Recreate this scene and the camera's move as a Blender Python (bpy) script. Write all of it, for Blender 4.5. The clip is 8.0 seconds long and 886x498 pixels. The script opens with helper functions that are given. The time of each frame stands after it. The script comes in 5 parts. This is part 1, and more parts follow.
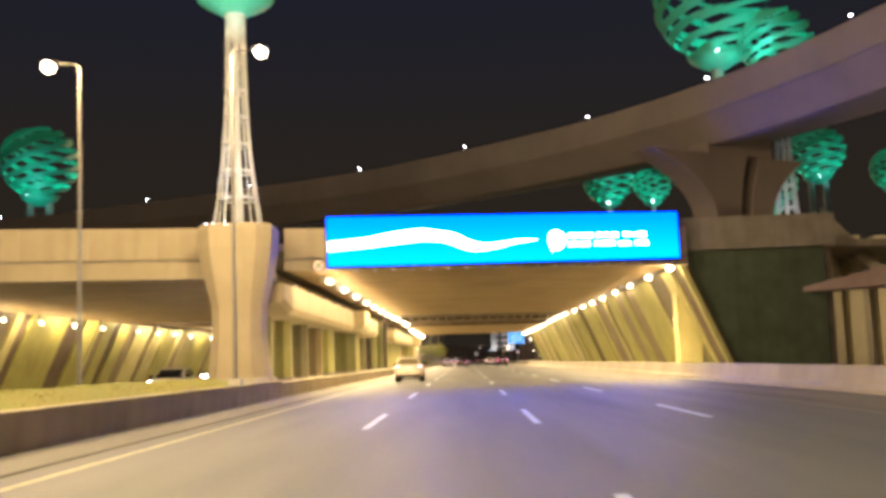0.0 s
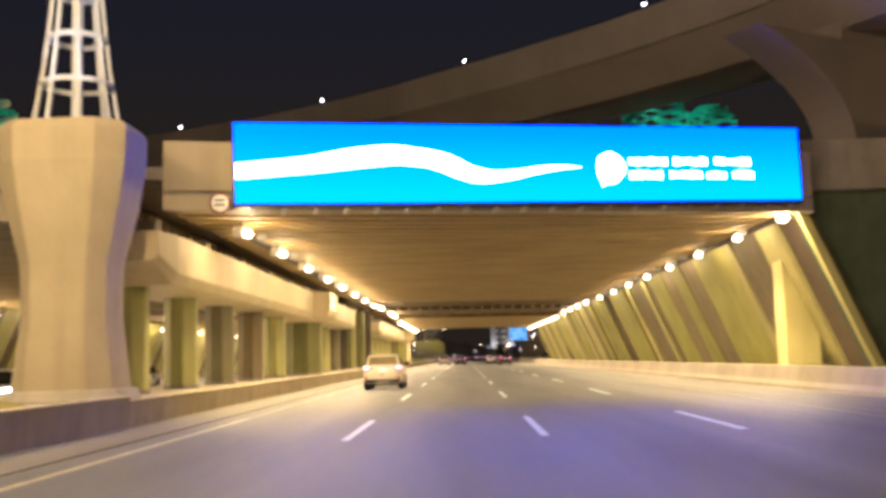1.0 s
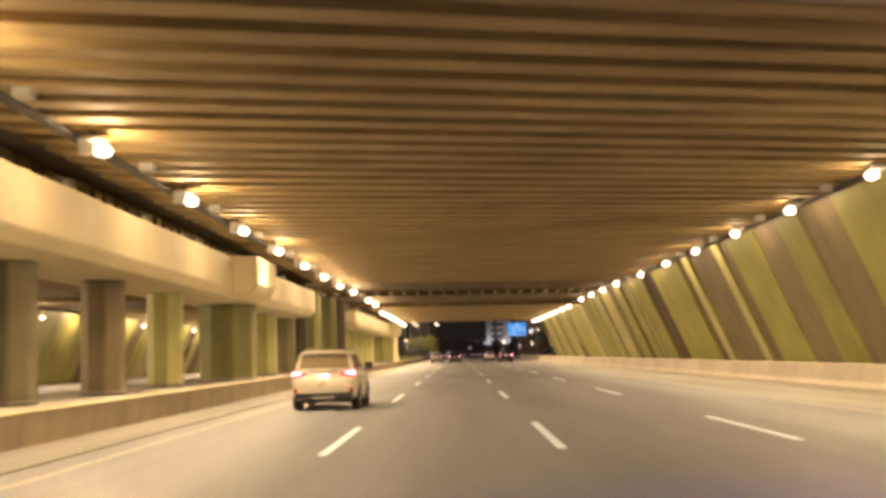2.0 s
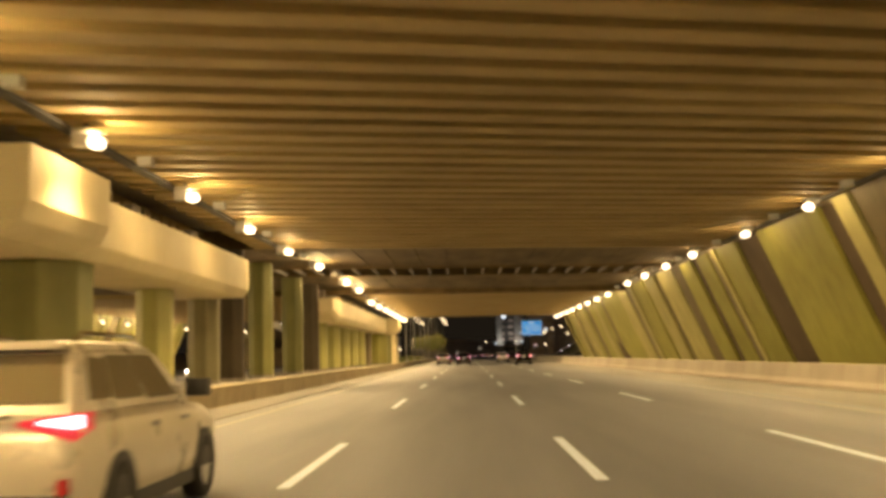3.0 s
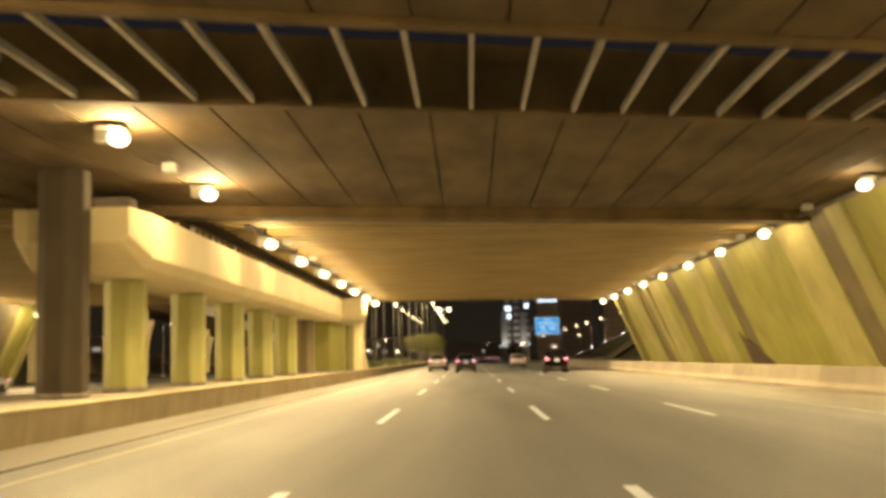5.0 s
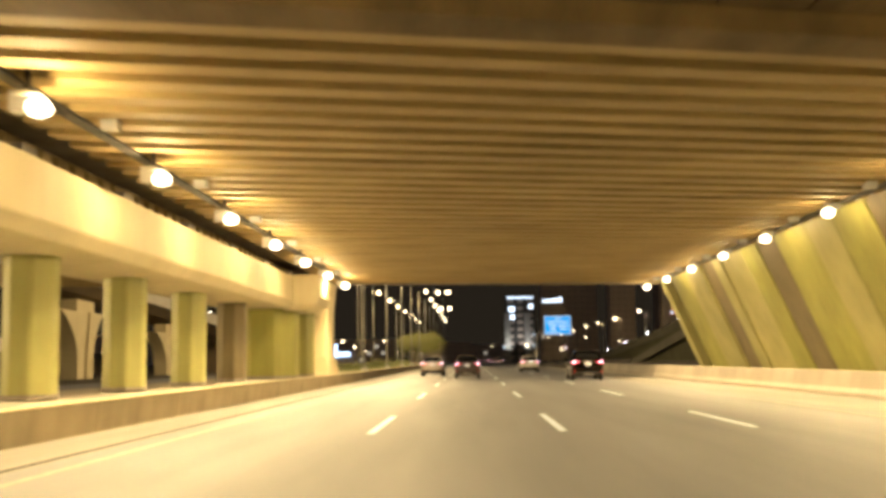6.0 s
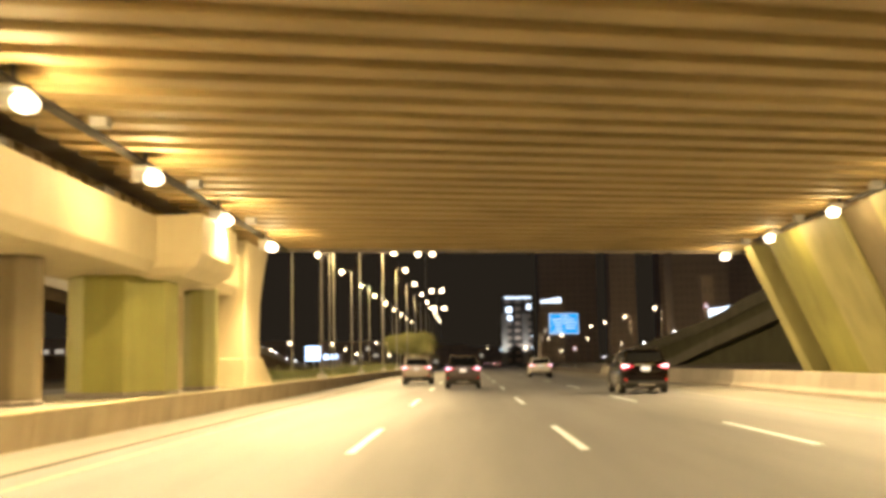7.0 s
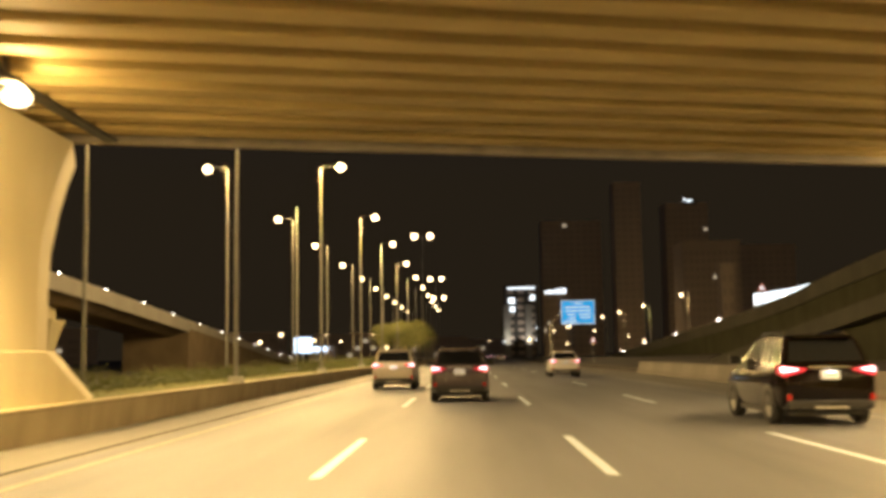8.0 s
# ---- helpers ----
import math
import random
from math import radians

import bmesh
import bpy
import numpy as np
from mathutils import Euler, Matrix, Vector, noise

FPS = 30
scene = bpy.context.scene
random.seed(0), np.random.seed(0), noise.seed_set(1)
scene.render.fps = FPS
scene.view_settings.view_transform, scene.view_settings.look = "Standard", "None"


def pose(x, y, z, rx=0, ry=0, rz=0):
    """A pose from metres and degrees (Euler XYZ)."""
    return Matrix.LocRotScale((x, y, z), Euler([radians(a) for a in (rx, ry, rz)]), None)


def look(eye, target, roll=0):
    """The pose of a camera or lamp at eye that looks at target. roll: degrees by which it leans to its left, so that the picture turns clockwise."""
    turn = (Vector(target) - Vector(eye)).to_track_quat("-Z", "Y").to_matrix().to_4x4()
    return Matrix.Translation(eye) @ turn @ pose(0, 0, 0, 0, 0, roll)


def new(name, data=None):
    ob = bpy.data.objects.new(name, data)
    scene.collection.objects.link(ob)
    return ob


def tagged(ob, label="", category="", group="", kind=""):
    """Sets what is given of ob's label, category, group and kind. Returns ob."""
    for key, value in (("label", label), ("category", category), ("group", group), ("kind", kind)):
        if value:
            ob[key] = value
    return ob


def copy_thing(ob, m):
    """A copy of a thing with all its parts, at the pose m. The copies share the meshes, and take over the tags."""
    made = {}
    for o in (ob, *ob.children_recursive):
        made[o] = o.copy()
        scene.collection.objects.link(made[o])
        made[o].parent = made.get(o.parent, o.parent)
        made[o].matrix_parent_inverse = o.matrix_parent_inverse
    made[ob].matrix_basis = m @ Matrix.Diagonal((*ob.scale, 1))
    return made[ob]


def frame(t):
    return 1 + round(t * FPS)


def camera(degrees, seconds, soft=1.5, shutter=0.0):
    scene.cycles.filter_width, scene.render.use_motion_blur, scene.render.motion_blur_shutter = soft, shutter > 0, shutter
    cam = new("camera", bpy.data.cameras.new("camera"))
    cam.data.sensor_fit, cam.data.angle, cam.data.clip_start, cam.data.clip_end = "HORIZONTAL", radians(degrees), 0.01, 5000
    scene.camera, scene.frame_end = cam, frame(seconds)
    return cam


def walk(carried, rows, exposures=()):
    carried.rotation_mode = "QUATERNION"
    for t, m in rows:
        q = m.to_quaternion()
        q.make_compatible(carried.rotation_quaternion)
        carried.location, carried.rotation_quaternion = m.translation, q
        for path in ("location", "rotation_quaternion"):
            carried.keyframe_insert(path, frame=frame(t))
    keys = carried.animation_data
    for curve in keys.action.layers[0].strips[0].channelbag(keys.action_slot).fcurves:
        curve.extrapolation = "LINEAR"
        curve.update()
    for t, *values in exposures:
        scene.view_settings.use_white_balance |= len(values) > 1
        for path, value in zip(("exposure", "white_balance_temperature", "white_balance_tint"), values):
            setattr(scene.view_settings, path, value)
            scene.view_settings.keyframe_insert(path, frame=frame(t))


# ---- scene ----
cam = camera(46.0, 8.0, 3.9, 0.3)
PATH = [
    (0, (0.258, 1.823, 1.385), (0.224, 3.812, 1.597), -2.0),
    (0.5, (0.233, 12.198, 1.416), (0.201, 14.187, 1.619), -1.7),
    (1, (0.316, 22.559, 1.466), (0.283, 24.548, 1.672), -1.7),
    (1.5, (0.343, 32.978, 1.438), (0.311, 34.967, 1.648), -1.9),
    (2, (0.211, 43.467, 1.477), (0.189, 45.457, 1.677), -1.8),
    (3.5, (0.283, 75.818, 1.438), (0.235, 77.807, 1.643), -1.7),
    (4, (0.274, 86.31, 1.393), (0.226, 88.298, 1.607), -1.7),
    (4.5, (0.188, 96.96, 1.384), (0.142, 98.949, 1.59), -1.6),
    (6, (0.052, 128.034, 1.371), (0.001, 130.022, 1.582), -1.0),
    (6.5, (0.03, 138.572, 1.364), (-0.021, 140.56, 1.573), -1.1),
    (7, (-0.044, 149.294, 1.381), (-0.086, 151.282, 1.597), -1.1),
    (7.5, (0.0, 159.924, 1.337), (-0.04, 161.912, 1.552), -1.1),
    (8, (0.007, 170.43, 1.482), (-0.038, 172.419, 1.684), -0.9),
]
EXPOSURES = [(0.0, 0.78, 5550, 19), (1.0, 0.55, 5450, 22), (1.5, 0.32, 5600, 29), (2.0, 0.15, 5600, 27), (3.5, -0.26, 6700, 12), (4.0, -0.2, 6400, 11), (4.5, 0.02, 6300, 11), (6.0, 0.53, 5900, 13), (7.0, 0.58, 5900, 15), (7.5, 0.50, 6300, 15), (8.0, 0.36, 6800, 13)]
walk(cam, [(t, look(e, g, r)) for t, e, g, r in PATH], EXPOSURES)

# ---- night sky, exposure ----
world = bpy.data.worlds.new("night")
scene.world = world
world.use_nodes = True
wb = world.node_tree.nodes["Background"]
# city glow at the horizon, bluish night above
wt = world.node_tree
sky_dir = wt.nodes.new("ShaderNodeTexCoord")
sky_axes = wt.nodes.new("ShaderNodeSeparateXYZ")
wt.links.new(sky_dir.outputs["Generated"], sky_axes.inputs[0])
sky_height = wt.nodes.new("ShaderNodeMapRange")
sky_height.interpolation_type = "SMOOTHSTEP"
sky_height.inputs["From Min"].default_value, sky_height.inputs["From Max"].default_value = 0.15, 0.36
wt.links.new(sky_axes.outputs["Z"], sky_height.inputs["Value"])
sky_mix = wt.nodes.new("ShaderNodeMix")
sky_mix.data_type = "RGBA"
sky_mix.inputs["A"].default_value, sky_mix.inputs["B"].default_value = (0.50, 0.37, 0.22, 1), (0.30, 0.305, 0.40, 1)
wt.links.new(sky_height.outputs[0], sky_mix.inputs["Factor"])
wt.links.new(sky_mix.outputs["Result"], wb.inputs["Color"])
wb.inputs["Strength"].default_value = 0.026

SODIUM = (1.0, 0.675, 0.27)
SKEW = 0.25


def lamp(name, kind, where, watts, colour=SODIUM, radius=0.2, aim=None, cone=120, parent=None):
    d = bpy.data.lights.new(name, kind)
    d.energy, d.color = watts, colour
    if kind != "AREA":
        d.shadow_soft_size = radius
    if kind == "SPOT":
        d.spot_size, d.spot_blend = radians(cone), 0.5
    o = new(name, d)
    if aim is None:
        o.location = where
    else:
        o.matrix_world = look(where, aim)
    if parent:
        o.parent = parent
    return o


# ---- materials ----
def material(name, colour, rough=0.6, metal=0.0, second=None, scale=3.0, mix=0.5, bump=0.15, fine=40.0,
             stretch=(1, 1, 1), piece=0.0, coat=0.0, streak=0.0):
    m = bpy.data.materials.new(name)
    m.use_nodes = True
    nt = m.node_tree
    b = nt.nodes["Principled BSDF"]
    b.inputs["Roughness"].default_value = rough
    b.inputs["Metallic"].default_value = metal
    b.inputs["Coat Weight"].default_value = coat
    second = second or tuple(c * 0.6 for c in colour)
    tc = nt.nodes.new("ShaderNodeTexCoord")
    mp = nt.nodes.new("ShaderNodeMapping")
    mp.inputs["Scale"].default_value = stretch
    nt.links.new(tc.outputs["Object"], mp.inputs["Vector"])
    n1 = nt.nodes.new("ShaderNodeTexNoise")
    n1.inputs["Scale"].default_value, n1.inputs["Detail"].default_value = scale, 6
    n2 = nt.nodes.new("ShaderNodeTexNoise")
    n2.inputs["Scale"].default_value, n2.inputs["Detail"].default_value = fine, 4
    nt.links.new(mp.outputs[0], n1.inputs["Vector"])
    nt.links.new(mp.outputs[0], n2.inputs["Vector"])
    ramp = nt.nodes.new("ShaderNodeMapRange")
    ramp.inputs["From Min"].default_value, ramp.inputs["From Max"].default_value = 0.35, 0.7
    ramp.inputs["To Max"].default_value = mix
    nt.links.new(n1.outputs["Fac"], ramp.inputs["Value"])
    mx = nt.nodes.new("ShaderNodeMix")
    mx.data_type = "RGBA"
    mx.inputs["A"].default_value, mx.inputs["B"].default_value = (*colour, 1), (*second, 1)
    nt.links.new(ramp.outputs[0], mx.inputs["Factor"])
    mx2 = nt.nodes.new("ShaderNodeMix")
    mx2.data_type, mx2.blend_type = "RGBA", "OVERLAY"
    mx2.inputs["Factor"].default_value = 0.25
    nt.links.new(mx.outputs["Result"], mx2.inputs["A"])
    nt.links.new(n2.outputs["Color"], mx2.inputs["B"])
    out = mx2.outputs["Result"]
    if streak:
        n3 = nt.nodes.new("ShaderNodeTexNoise")
        n3.inputs["Scale"].default_value, n3.inputs["Detail"].default_value = 1.0, 5
        mp3 = nt.nodes.new("ShaderNodeMapping")
        mp3.inputs["Scale"].default_value = (1.6, 1.6, 0.12)
        nt.links.new(tc.outputs["Object"], mp3.inputs["Vector"])
        nt.links.new(mp3.outputs[0], n3.inputs["Vector"])
        r3 = nt.nodes.new("ShaderNodeMapRange")
        r3.inputs["From Min"].default_value, r3.inputs["From Max"].default_value = 0.48, 0.72
        r3.inputs["To Max"].default_value = streak
        nt.links.new(n3.outputs["Fac"], r3.inputs["Value"])
        mx3 = nt.nodes.new("ShaderNodeMix")
        mx3.data_type = "RGBA"
        mx3.inputs["B"].default_value = (*(c * 0.35 for c in colour), 1)
        nt.links.new(r3.outputs[0], mx3.inputs["Factor"])
        nt.links.new(out, mx3.inputs["A"])
        out = mx3.outputs["Result"]
    if piece:
        oi = nt.nodes.new("ShaderNodeObjectInfo")
        hs = nt.nodes.new("ShaderNodeHueSaturation")
        mr = nt.nodes.new("ShaderNodeMapRange")
        mr.inputs["To Min"].default_value, mr.inputs["To Max"].default_value = 1 - piece, 1 + piece
        nt.links.new(oi.outputs["Random"], mr.inputs["Value"])
        nt.links.new(mr.outputs[0], hs.inputs["Value"])
        nt.links.new(out, hs.inputs["Color"])
        out = hs.outputs["Color"]
    nt.links.new(out, b.inputs["Base Color"])
    rr = nt.nodes.new("ShaderNodeMapRange")
    rr.inputs["To Min"].default_value, rr.inputs["To Max"].default_value = max(rough - 0.12, 0.02), min(rough + 0.12, 1)
    nt.links.new(n1.outputs["Fac"], rr.inputs["Value"])
    nt.links.new(rr.outputs[0], b.inputs["Roughness"])
    if bump:
        bp = nt.nodes.new("ShaderNodeBump")
        bp.inputs["Strength"].default_value, bp.inputs["Distance"].default_value = bump, 0.02
        nt.links.new(n2.outputs["Fac"], bp.inputs["Height"])
        nt.links.new(bp.outputs[0], b.inputs["Normal"])
    return m


def glow(name, colour, strength):
    m = bpy.data.materials.new(name)
    m.use_nodes = True
    b = m.node_tree.nodes["Principled BSDF"]
    b.inputs["Base Color"].default_value = (*colour, 1)
    b.inputs["Emission Color"].default_value = (*colour, 1)
    b.inputs["Emission Strength"].default_value = strength
    return m


def plain(name, colour, rough=0.3, metal=0.0, coat=0.0):
    m = bpy.data.materials.new(name)
    m.use_nodes = True
    b = m.node_tree.nodes["Principled BSDF"]
    b.inputs["Base Color"].default_value = (*colour, 1)
    b.inputs["Roughness"].default_value, b.inputs["Metallic"].default_value = rough, metal
    b.inputs["Coat Weight"].default_value = coat
    return m


asphalt = material("asphalt", (0.158, 0.165, 0.19), 0.58, second=(0.107, 0.112, 0.13), scale=0.35, mix=0.8, bump=0.35, fine=60, stretch=(1.6, 0.12, 1))
old_asphalt = material("shoulder_asphalt", (0.23, 0.22, 0.20), 0.7, second=(0.15, 0.145, 0.135), scale=0.5, mix=0.8, bump=0.3, fine=50, stretch=(1.5, 0.15, 1))
# white paint tinted blue; the tint stands in for headlight on the dashes
paint_white = material("road_paint", (0.66, 0.78, 0.97), 0.5, second=(0.6, 0.62, 0.64), scale=6, mix=0.5, fine=80)
paint_yellow = material("edge_paint", (0.56, 0.52, 0.40), 0.6, second=(0.26, 0.245, 0.20), scale=5, mix=0.9, fine=80)
paint_worn = material("worn_edge_paint", (0.33, 0.31, 0.255), 0.6, second=(0.19, 0.18, 0.16), scale=5, mix=0.9, fine=80)
dark_joint = material("dark_joint_filler", (0.05, 0.045, 0.04), 0.9, second=(0.09, 0.08, 0.07), scale=3, mix=0.7, fine=60)
concrete = material("concrete", (0.46, 0.43, 0.37), 0.75, second=(0.34, 0.31, 0.26), scale=0.8, mix=0.7, fine=30, streak=0.35)
concrete_pale = material("pale_painted_concrete", (0.60, 0.53, 0.33), 0.7, second=(0.51, 0.44, 0.265), scale=0.5, mix=0.6, fine=30, streak=0.12)
roadside_mat = material("roadside_concrete", (0.37, 0.335, 0.28), 0.75, second=(0.28, 0.25, 0.205), scale=0.5, mix=0.7, fine=30, streak=0.1, piece=0.05)
# darker copy of the roadside concrete: the unlit stretch's shade is in the colour
roadside_shaded = material("shaded_roadside_concrete", (0.20, 0.18, 0.15), 0.8, second=(0.14, 0.125, 0.1), scale=0.5, mix=0.7, fine=30, streak=0.1, piece=0.05)
pier_mat = material("shaded_pier_concrete", (0.43, 0.37, 0.25), 0.75, second=(0.34, 0.29, 0.19), scale=0.5, mix=0.7, fine=30, streak=0.2)
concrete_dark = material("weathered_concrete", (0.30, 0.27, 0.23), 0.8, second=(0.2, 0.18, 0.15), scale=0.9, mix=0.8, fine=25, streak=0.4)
soffit_mat = material("soffit_concrete", (0.375, 0.28, 0.11), 0.75, second=(0.235, 0.17, 0.062), scale=0.5, mix=0.8, fine=25, stretch=(0.5, 1.5, 1))
olive = material("olive_green_paint", (0.34, 0.34, 0.075), 0.6, second=(0.25, 0.24, 0.06), scale=0.6, mix=0.7, fine=30, streak=0.3, piece=0.12)
olive_pale = material("pale_olive_paint", (0.45, 0.43, 0.17), 0.6, second=(0.34, 0.32, 0.12), scale=0.6, mix=0.7, fine=30, streak=0.25, piece=0.1)
taupe = material("taupe_panel", (0.205, 0.172, 0.09), 0.65, second=(0.145, 0.122, 0.066), scale=0.6, mix=0.7, fine=30, streak=0.35, piece=0.15)
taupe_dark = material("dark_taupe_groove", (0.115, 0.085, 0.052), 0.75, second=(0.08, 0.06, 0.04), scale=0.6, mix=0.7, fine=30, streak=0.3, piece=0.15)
col_dark = material("dark_grey_green_paint", (0.19, 0.18, 0.095), 0.6, second=(0.14, 0.13, 0.07), scale=0.8, mix=0.7, fine=30, streak=0.3, piece=0.12)
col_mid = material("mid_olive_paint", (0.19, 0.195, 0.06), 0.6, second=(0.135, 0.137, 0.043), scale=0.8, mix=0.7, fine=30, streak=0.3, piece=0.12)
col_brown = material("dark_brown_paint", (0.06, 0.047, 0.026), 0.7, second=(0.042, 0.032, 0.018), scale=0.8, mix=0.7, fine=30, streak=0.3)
col_green = material("column_green_paint", (0.38, 0.385, 0.13), 0.5, second=(0.29, 0.29, 0.10), scale=0.8, mix=0.7, fine=30, streak=0.3, piece=0.15)
dark_green = material("dark_green_cladding", (0.085, 0.115, 0.075), 0.8, second=(0.06, 0.08, 0.05), scale=1.2, mix=0.8, fine=20, streak=0.3)
barrier_mat = material("barrier_concrete", (0.38, 0.315, 0.20), 0.8, second=(0.28, 0.23, 0.145), scale=0.7, mix=0.8, fine=25, streak=0.25, piece=0.06)
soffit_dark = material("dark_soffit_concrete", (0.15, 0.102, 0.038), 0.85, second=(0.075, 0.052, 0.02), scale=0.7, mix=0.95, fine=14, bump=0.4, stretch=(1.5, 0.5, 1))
fly_mat = material("flyover_concrete", (0.21, 0.178, 0.17), 0.75, second=(0.165, 0.14, 0.135), scale=0.3, mix=0.7, fine=20, streak=0.1)
pinkish = material("pinkish_concrete", (0.48, 0.36, 0.34), 0.7, second=(0.36, 0.27, 0.26), scale=0.6, mix=0.7, fine=25, streak=0.2)
steel = material("galvanised_steel", (0.50, 0.50, 0.48), 0.45, 0.6, second=(0.4, 0.4, 0.38), scale=4, mix=0.5, bump=0.05)
dark_steel = material("dark_steel", (0.05, 0.05, 0.05), 0.5, 0.4, scale=4, bump=0.05)
white_steel = material("white_painted_steel", (0.56, 0.60, 0.64), 0.45, second=(0.45, 0.47, 0.49), scale=2, mix=0.5, bump=0.05)
grass_mat = material("grass", (0.24, 0.25, 0.04), 0.9, second=(0.28, 0.25, 0.06), scale=0.9, mix=0.9, fine=30, bump=0.8)
hedge_mat = material("hedge_leaf", (0.10, 0.12, 0.035), 0.8, second=(0.14, 0.14, 0.05), scale=2, mix=0.8, fine=20)
earth = material("dark_ground", (0.07, 0.06, 0.05), 0.9, scale=0.2, mix=0.8, fine=5)
pole_steel = material("dull_pole_steel", (0.30, 0.30, 0.285), 0.55, 0.3, second=(0.22, 0.22, 0.21), scale=4, mix=0.5, bump=0.05)
red_rim = material("faded_red_paint", (0.22, 0.05, 0.04), 0.6, second=(0.15, 0.04, 0.035), scale=6, mix=0.6, fine=60)
leaf_mat = material("tree_leaf", (0.19, 0.21, 0.065), 0.8, second=(0.25, 0.24, 0.085), scale=2, mix=0.8, fine=20)
green_fin = material("green_enamel", (0.13, 0.52, 0.38), 0.35, second=(0.08, 0.38, 0.27), scale=2, mix=0.6, bump=0.03)
lamp_glow = glow("lamp_lens", (1.0, 0.80, 0.50), 6.5)
street_glow = glow("street_lamp_lens", (1.0, 0.76, 0.42), 8)
marker_glow = glow("marker_light", (1.0, 0.93, 0.80), 14)


# ---- mesh helpers ----
def part(name, bm, mat, parent=None, label="", smooth=False):
    me = bpy.data.meshes.new(name)
    bm.normal_update()
    bm.to_mesh(me)
    bm.free()
    for m in (mat if isinstance(mat, (list, tuple)) else [mat]):
        me.materials.append(m)
    if smooth:
        me.shade_smooth()
    o = new(name, me)
    o.parent = parent
    if label:
        tagged(o, label)
    return o


def thing(name, where, label, category, group="", kind="", turn=0):
    e = new(name)
    e.matrix_world = pose(*where, 0, 0, turn)
    return tagged(e, label, category, group, kind)


def share(name, mesh, parent, m):
    o = new(name, mesh)
    o.parent = parent
    o.matrix_basis = m
    return o


def bevelled(bm, off, seg=1):
    bmesh.ops.bevel(bm, geom=[e for e in bm.edges if e.calc_face_angle(0) > 0.5], offset=off, segments=seg, affect="EDGES")
    return bm


def hexa(bm, pts):
    """Eight points: bottom ring of four, then the top ring of four."""
    v = [bm.verts.new(p) for p in pts]
    for f in ((3, 2, 1, 0), (4, 5, 6, 7), (0, 1, 5, 4), (1, 2, 6, 5), (2, 3, 7, 6), (3, 0, 4, 7)):
        bm.faces.new([v[k] for k in f])
    return bm


def block(x0, x1, y0, y1, z0, z1, bm=None, skew=0.0):
    bm = bm or bmesh.new()
    r = [(x0, y0 + skew * x0), (x1, y0 + skew * x1), (x1, y1 + skew * x1), (x0, y1 + skew * x0)]
    return hexa(bm, [(x, y, z0) for x, y in r] + [(x, y, z1) for x, y in r])


def loft(rings, bm=None, closed=True, caps=True):
    bm = bm or bmesh.new()
    vs = [[bm.verts.new(p) for p in ring] for ring in rings]
    n = len(rings[0])
    for a, b in zip(vs, vs[1:]):
        for k in range(n if closed else n - 1):
            bm.faces.new((a[k], a[(k + 1) % n], b[(k + 1) % n], b[k]))
    if caps and closed:
        bm.faces.new(vs[0][::-1])
        bm.faces.new(vs[-1])
    bmesh.ops.recalc_face_normals(bm, faces=bm.faces[:])
    return bm


def tube(path, r, n=8, bm=None):
    """A round bar along a path of points; r is one radius or one for each point."""
    pts = [Vector(p) for p in path]
    rs = r if isinstance(r, (list, tuple)) else [r] * len(pts)
    rings = []
    for k, p in enumerate(pts):
        d = (pts[min(k + 1, len(pts) - 1)] - pts[max(k - 1, 0)]).normalized()
        side = d.cross(Vector((0, 0, 1)) if abs(d.z) < 0.9 else Vector((1, 0, 0))).normalized()
        up = side.cross(d)
        rings.append([p + rs[k] * (math.cos(a) * side + math.sin(a) * up) for a in (2 * math.pi * j / n for j in range(n))])
    return loft(rings, bm)


def prism(outline, along, bm=None):
    """An outline of 3D points pushed along a vector."""
    a = [Vector(p) for p in outline]
    return loft([a, [p + Vector(along) for p in a]], bm)


def run(section, y0, y1, bm=None):
    """A section of (x, z) points from y0 to y1."""
    return loft([[(x, y0, z) for x, z in section], [(x, y1, z) for x, z in section]], bm)


# ---- ground, road ----
ground = tagged(part("ground", block(-900, 900, -300, 2600, -1.0, -0.06), earth), "dark bare ground that reaches the horizon", "ground", kind="structure")
road = tagged(part("road", block(-6.0, 9.3, -60, 900, -0.5, 0.0), asphalt), "grey asphalt carriageway with worn wheel tracks", "road", kind="structure")
tagged(part("shoulder_left", block(-7.9, -6.0, -60, 900, -0.5, -0.012), old_asphalt), "paler asphalt shoulder beside the barrier", "road", kind="structure")
tagged(part("shoulder_right", block(9.3, 12.2, -60, 900, -0.5, -0.012), old_asphalt), "paler asphalt shoulder beside the barrier", "road", kind="structure")
tagged(part("road_opposite", block(-30, -13.2, -60, 900, -0.5, 0.0), asphalt), "asphalt carriageway of the opposite direction", "road", kind="structure")

PERIOD, DASH, FIRST = 17.7, 6.0, 30.1
dash = part("lane_dash", block(-0.075, 0.075, -DASH, 0, 0.0, 0.006), paint_white, road)
dash.location = (-1.9, FIRST - 3 * PERIOD, 0)
for x in (-1.9, 1.75, 5.4):
    for k in range(-3, 28):
        if x != -1.9 or k > -3:
            share("lane_dash", dash.data, road, Matrix.Translation((x, FIRST + k * PERIOD + (0.2 if x > 5 else 0), 0)))
part("edge_line", block(-5.5, -5.34, -60, 50, 0.0, 0.005), paint_yellow, road, "cream edge line")
part("edge_line", block(-5.5, -5.34, 50, 700, 0.0, 0.005), paint_worn, road, "worn dull edge line")
part("edge_line", block(8.7, 8.86, -60, 700, 0.0, 0.005), paint_worn, road, "worn dull edge line")
part("drain_joint", block(-6.24, -6.16, -60, 500, -0.02, 0.004), dark_joint, road, "dark drainage joint beside the shoulder")
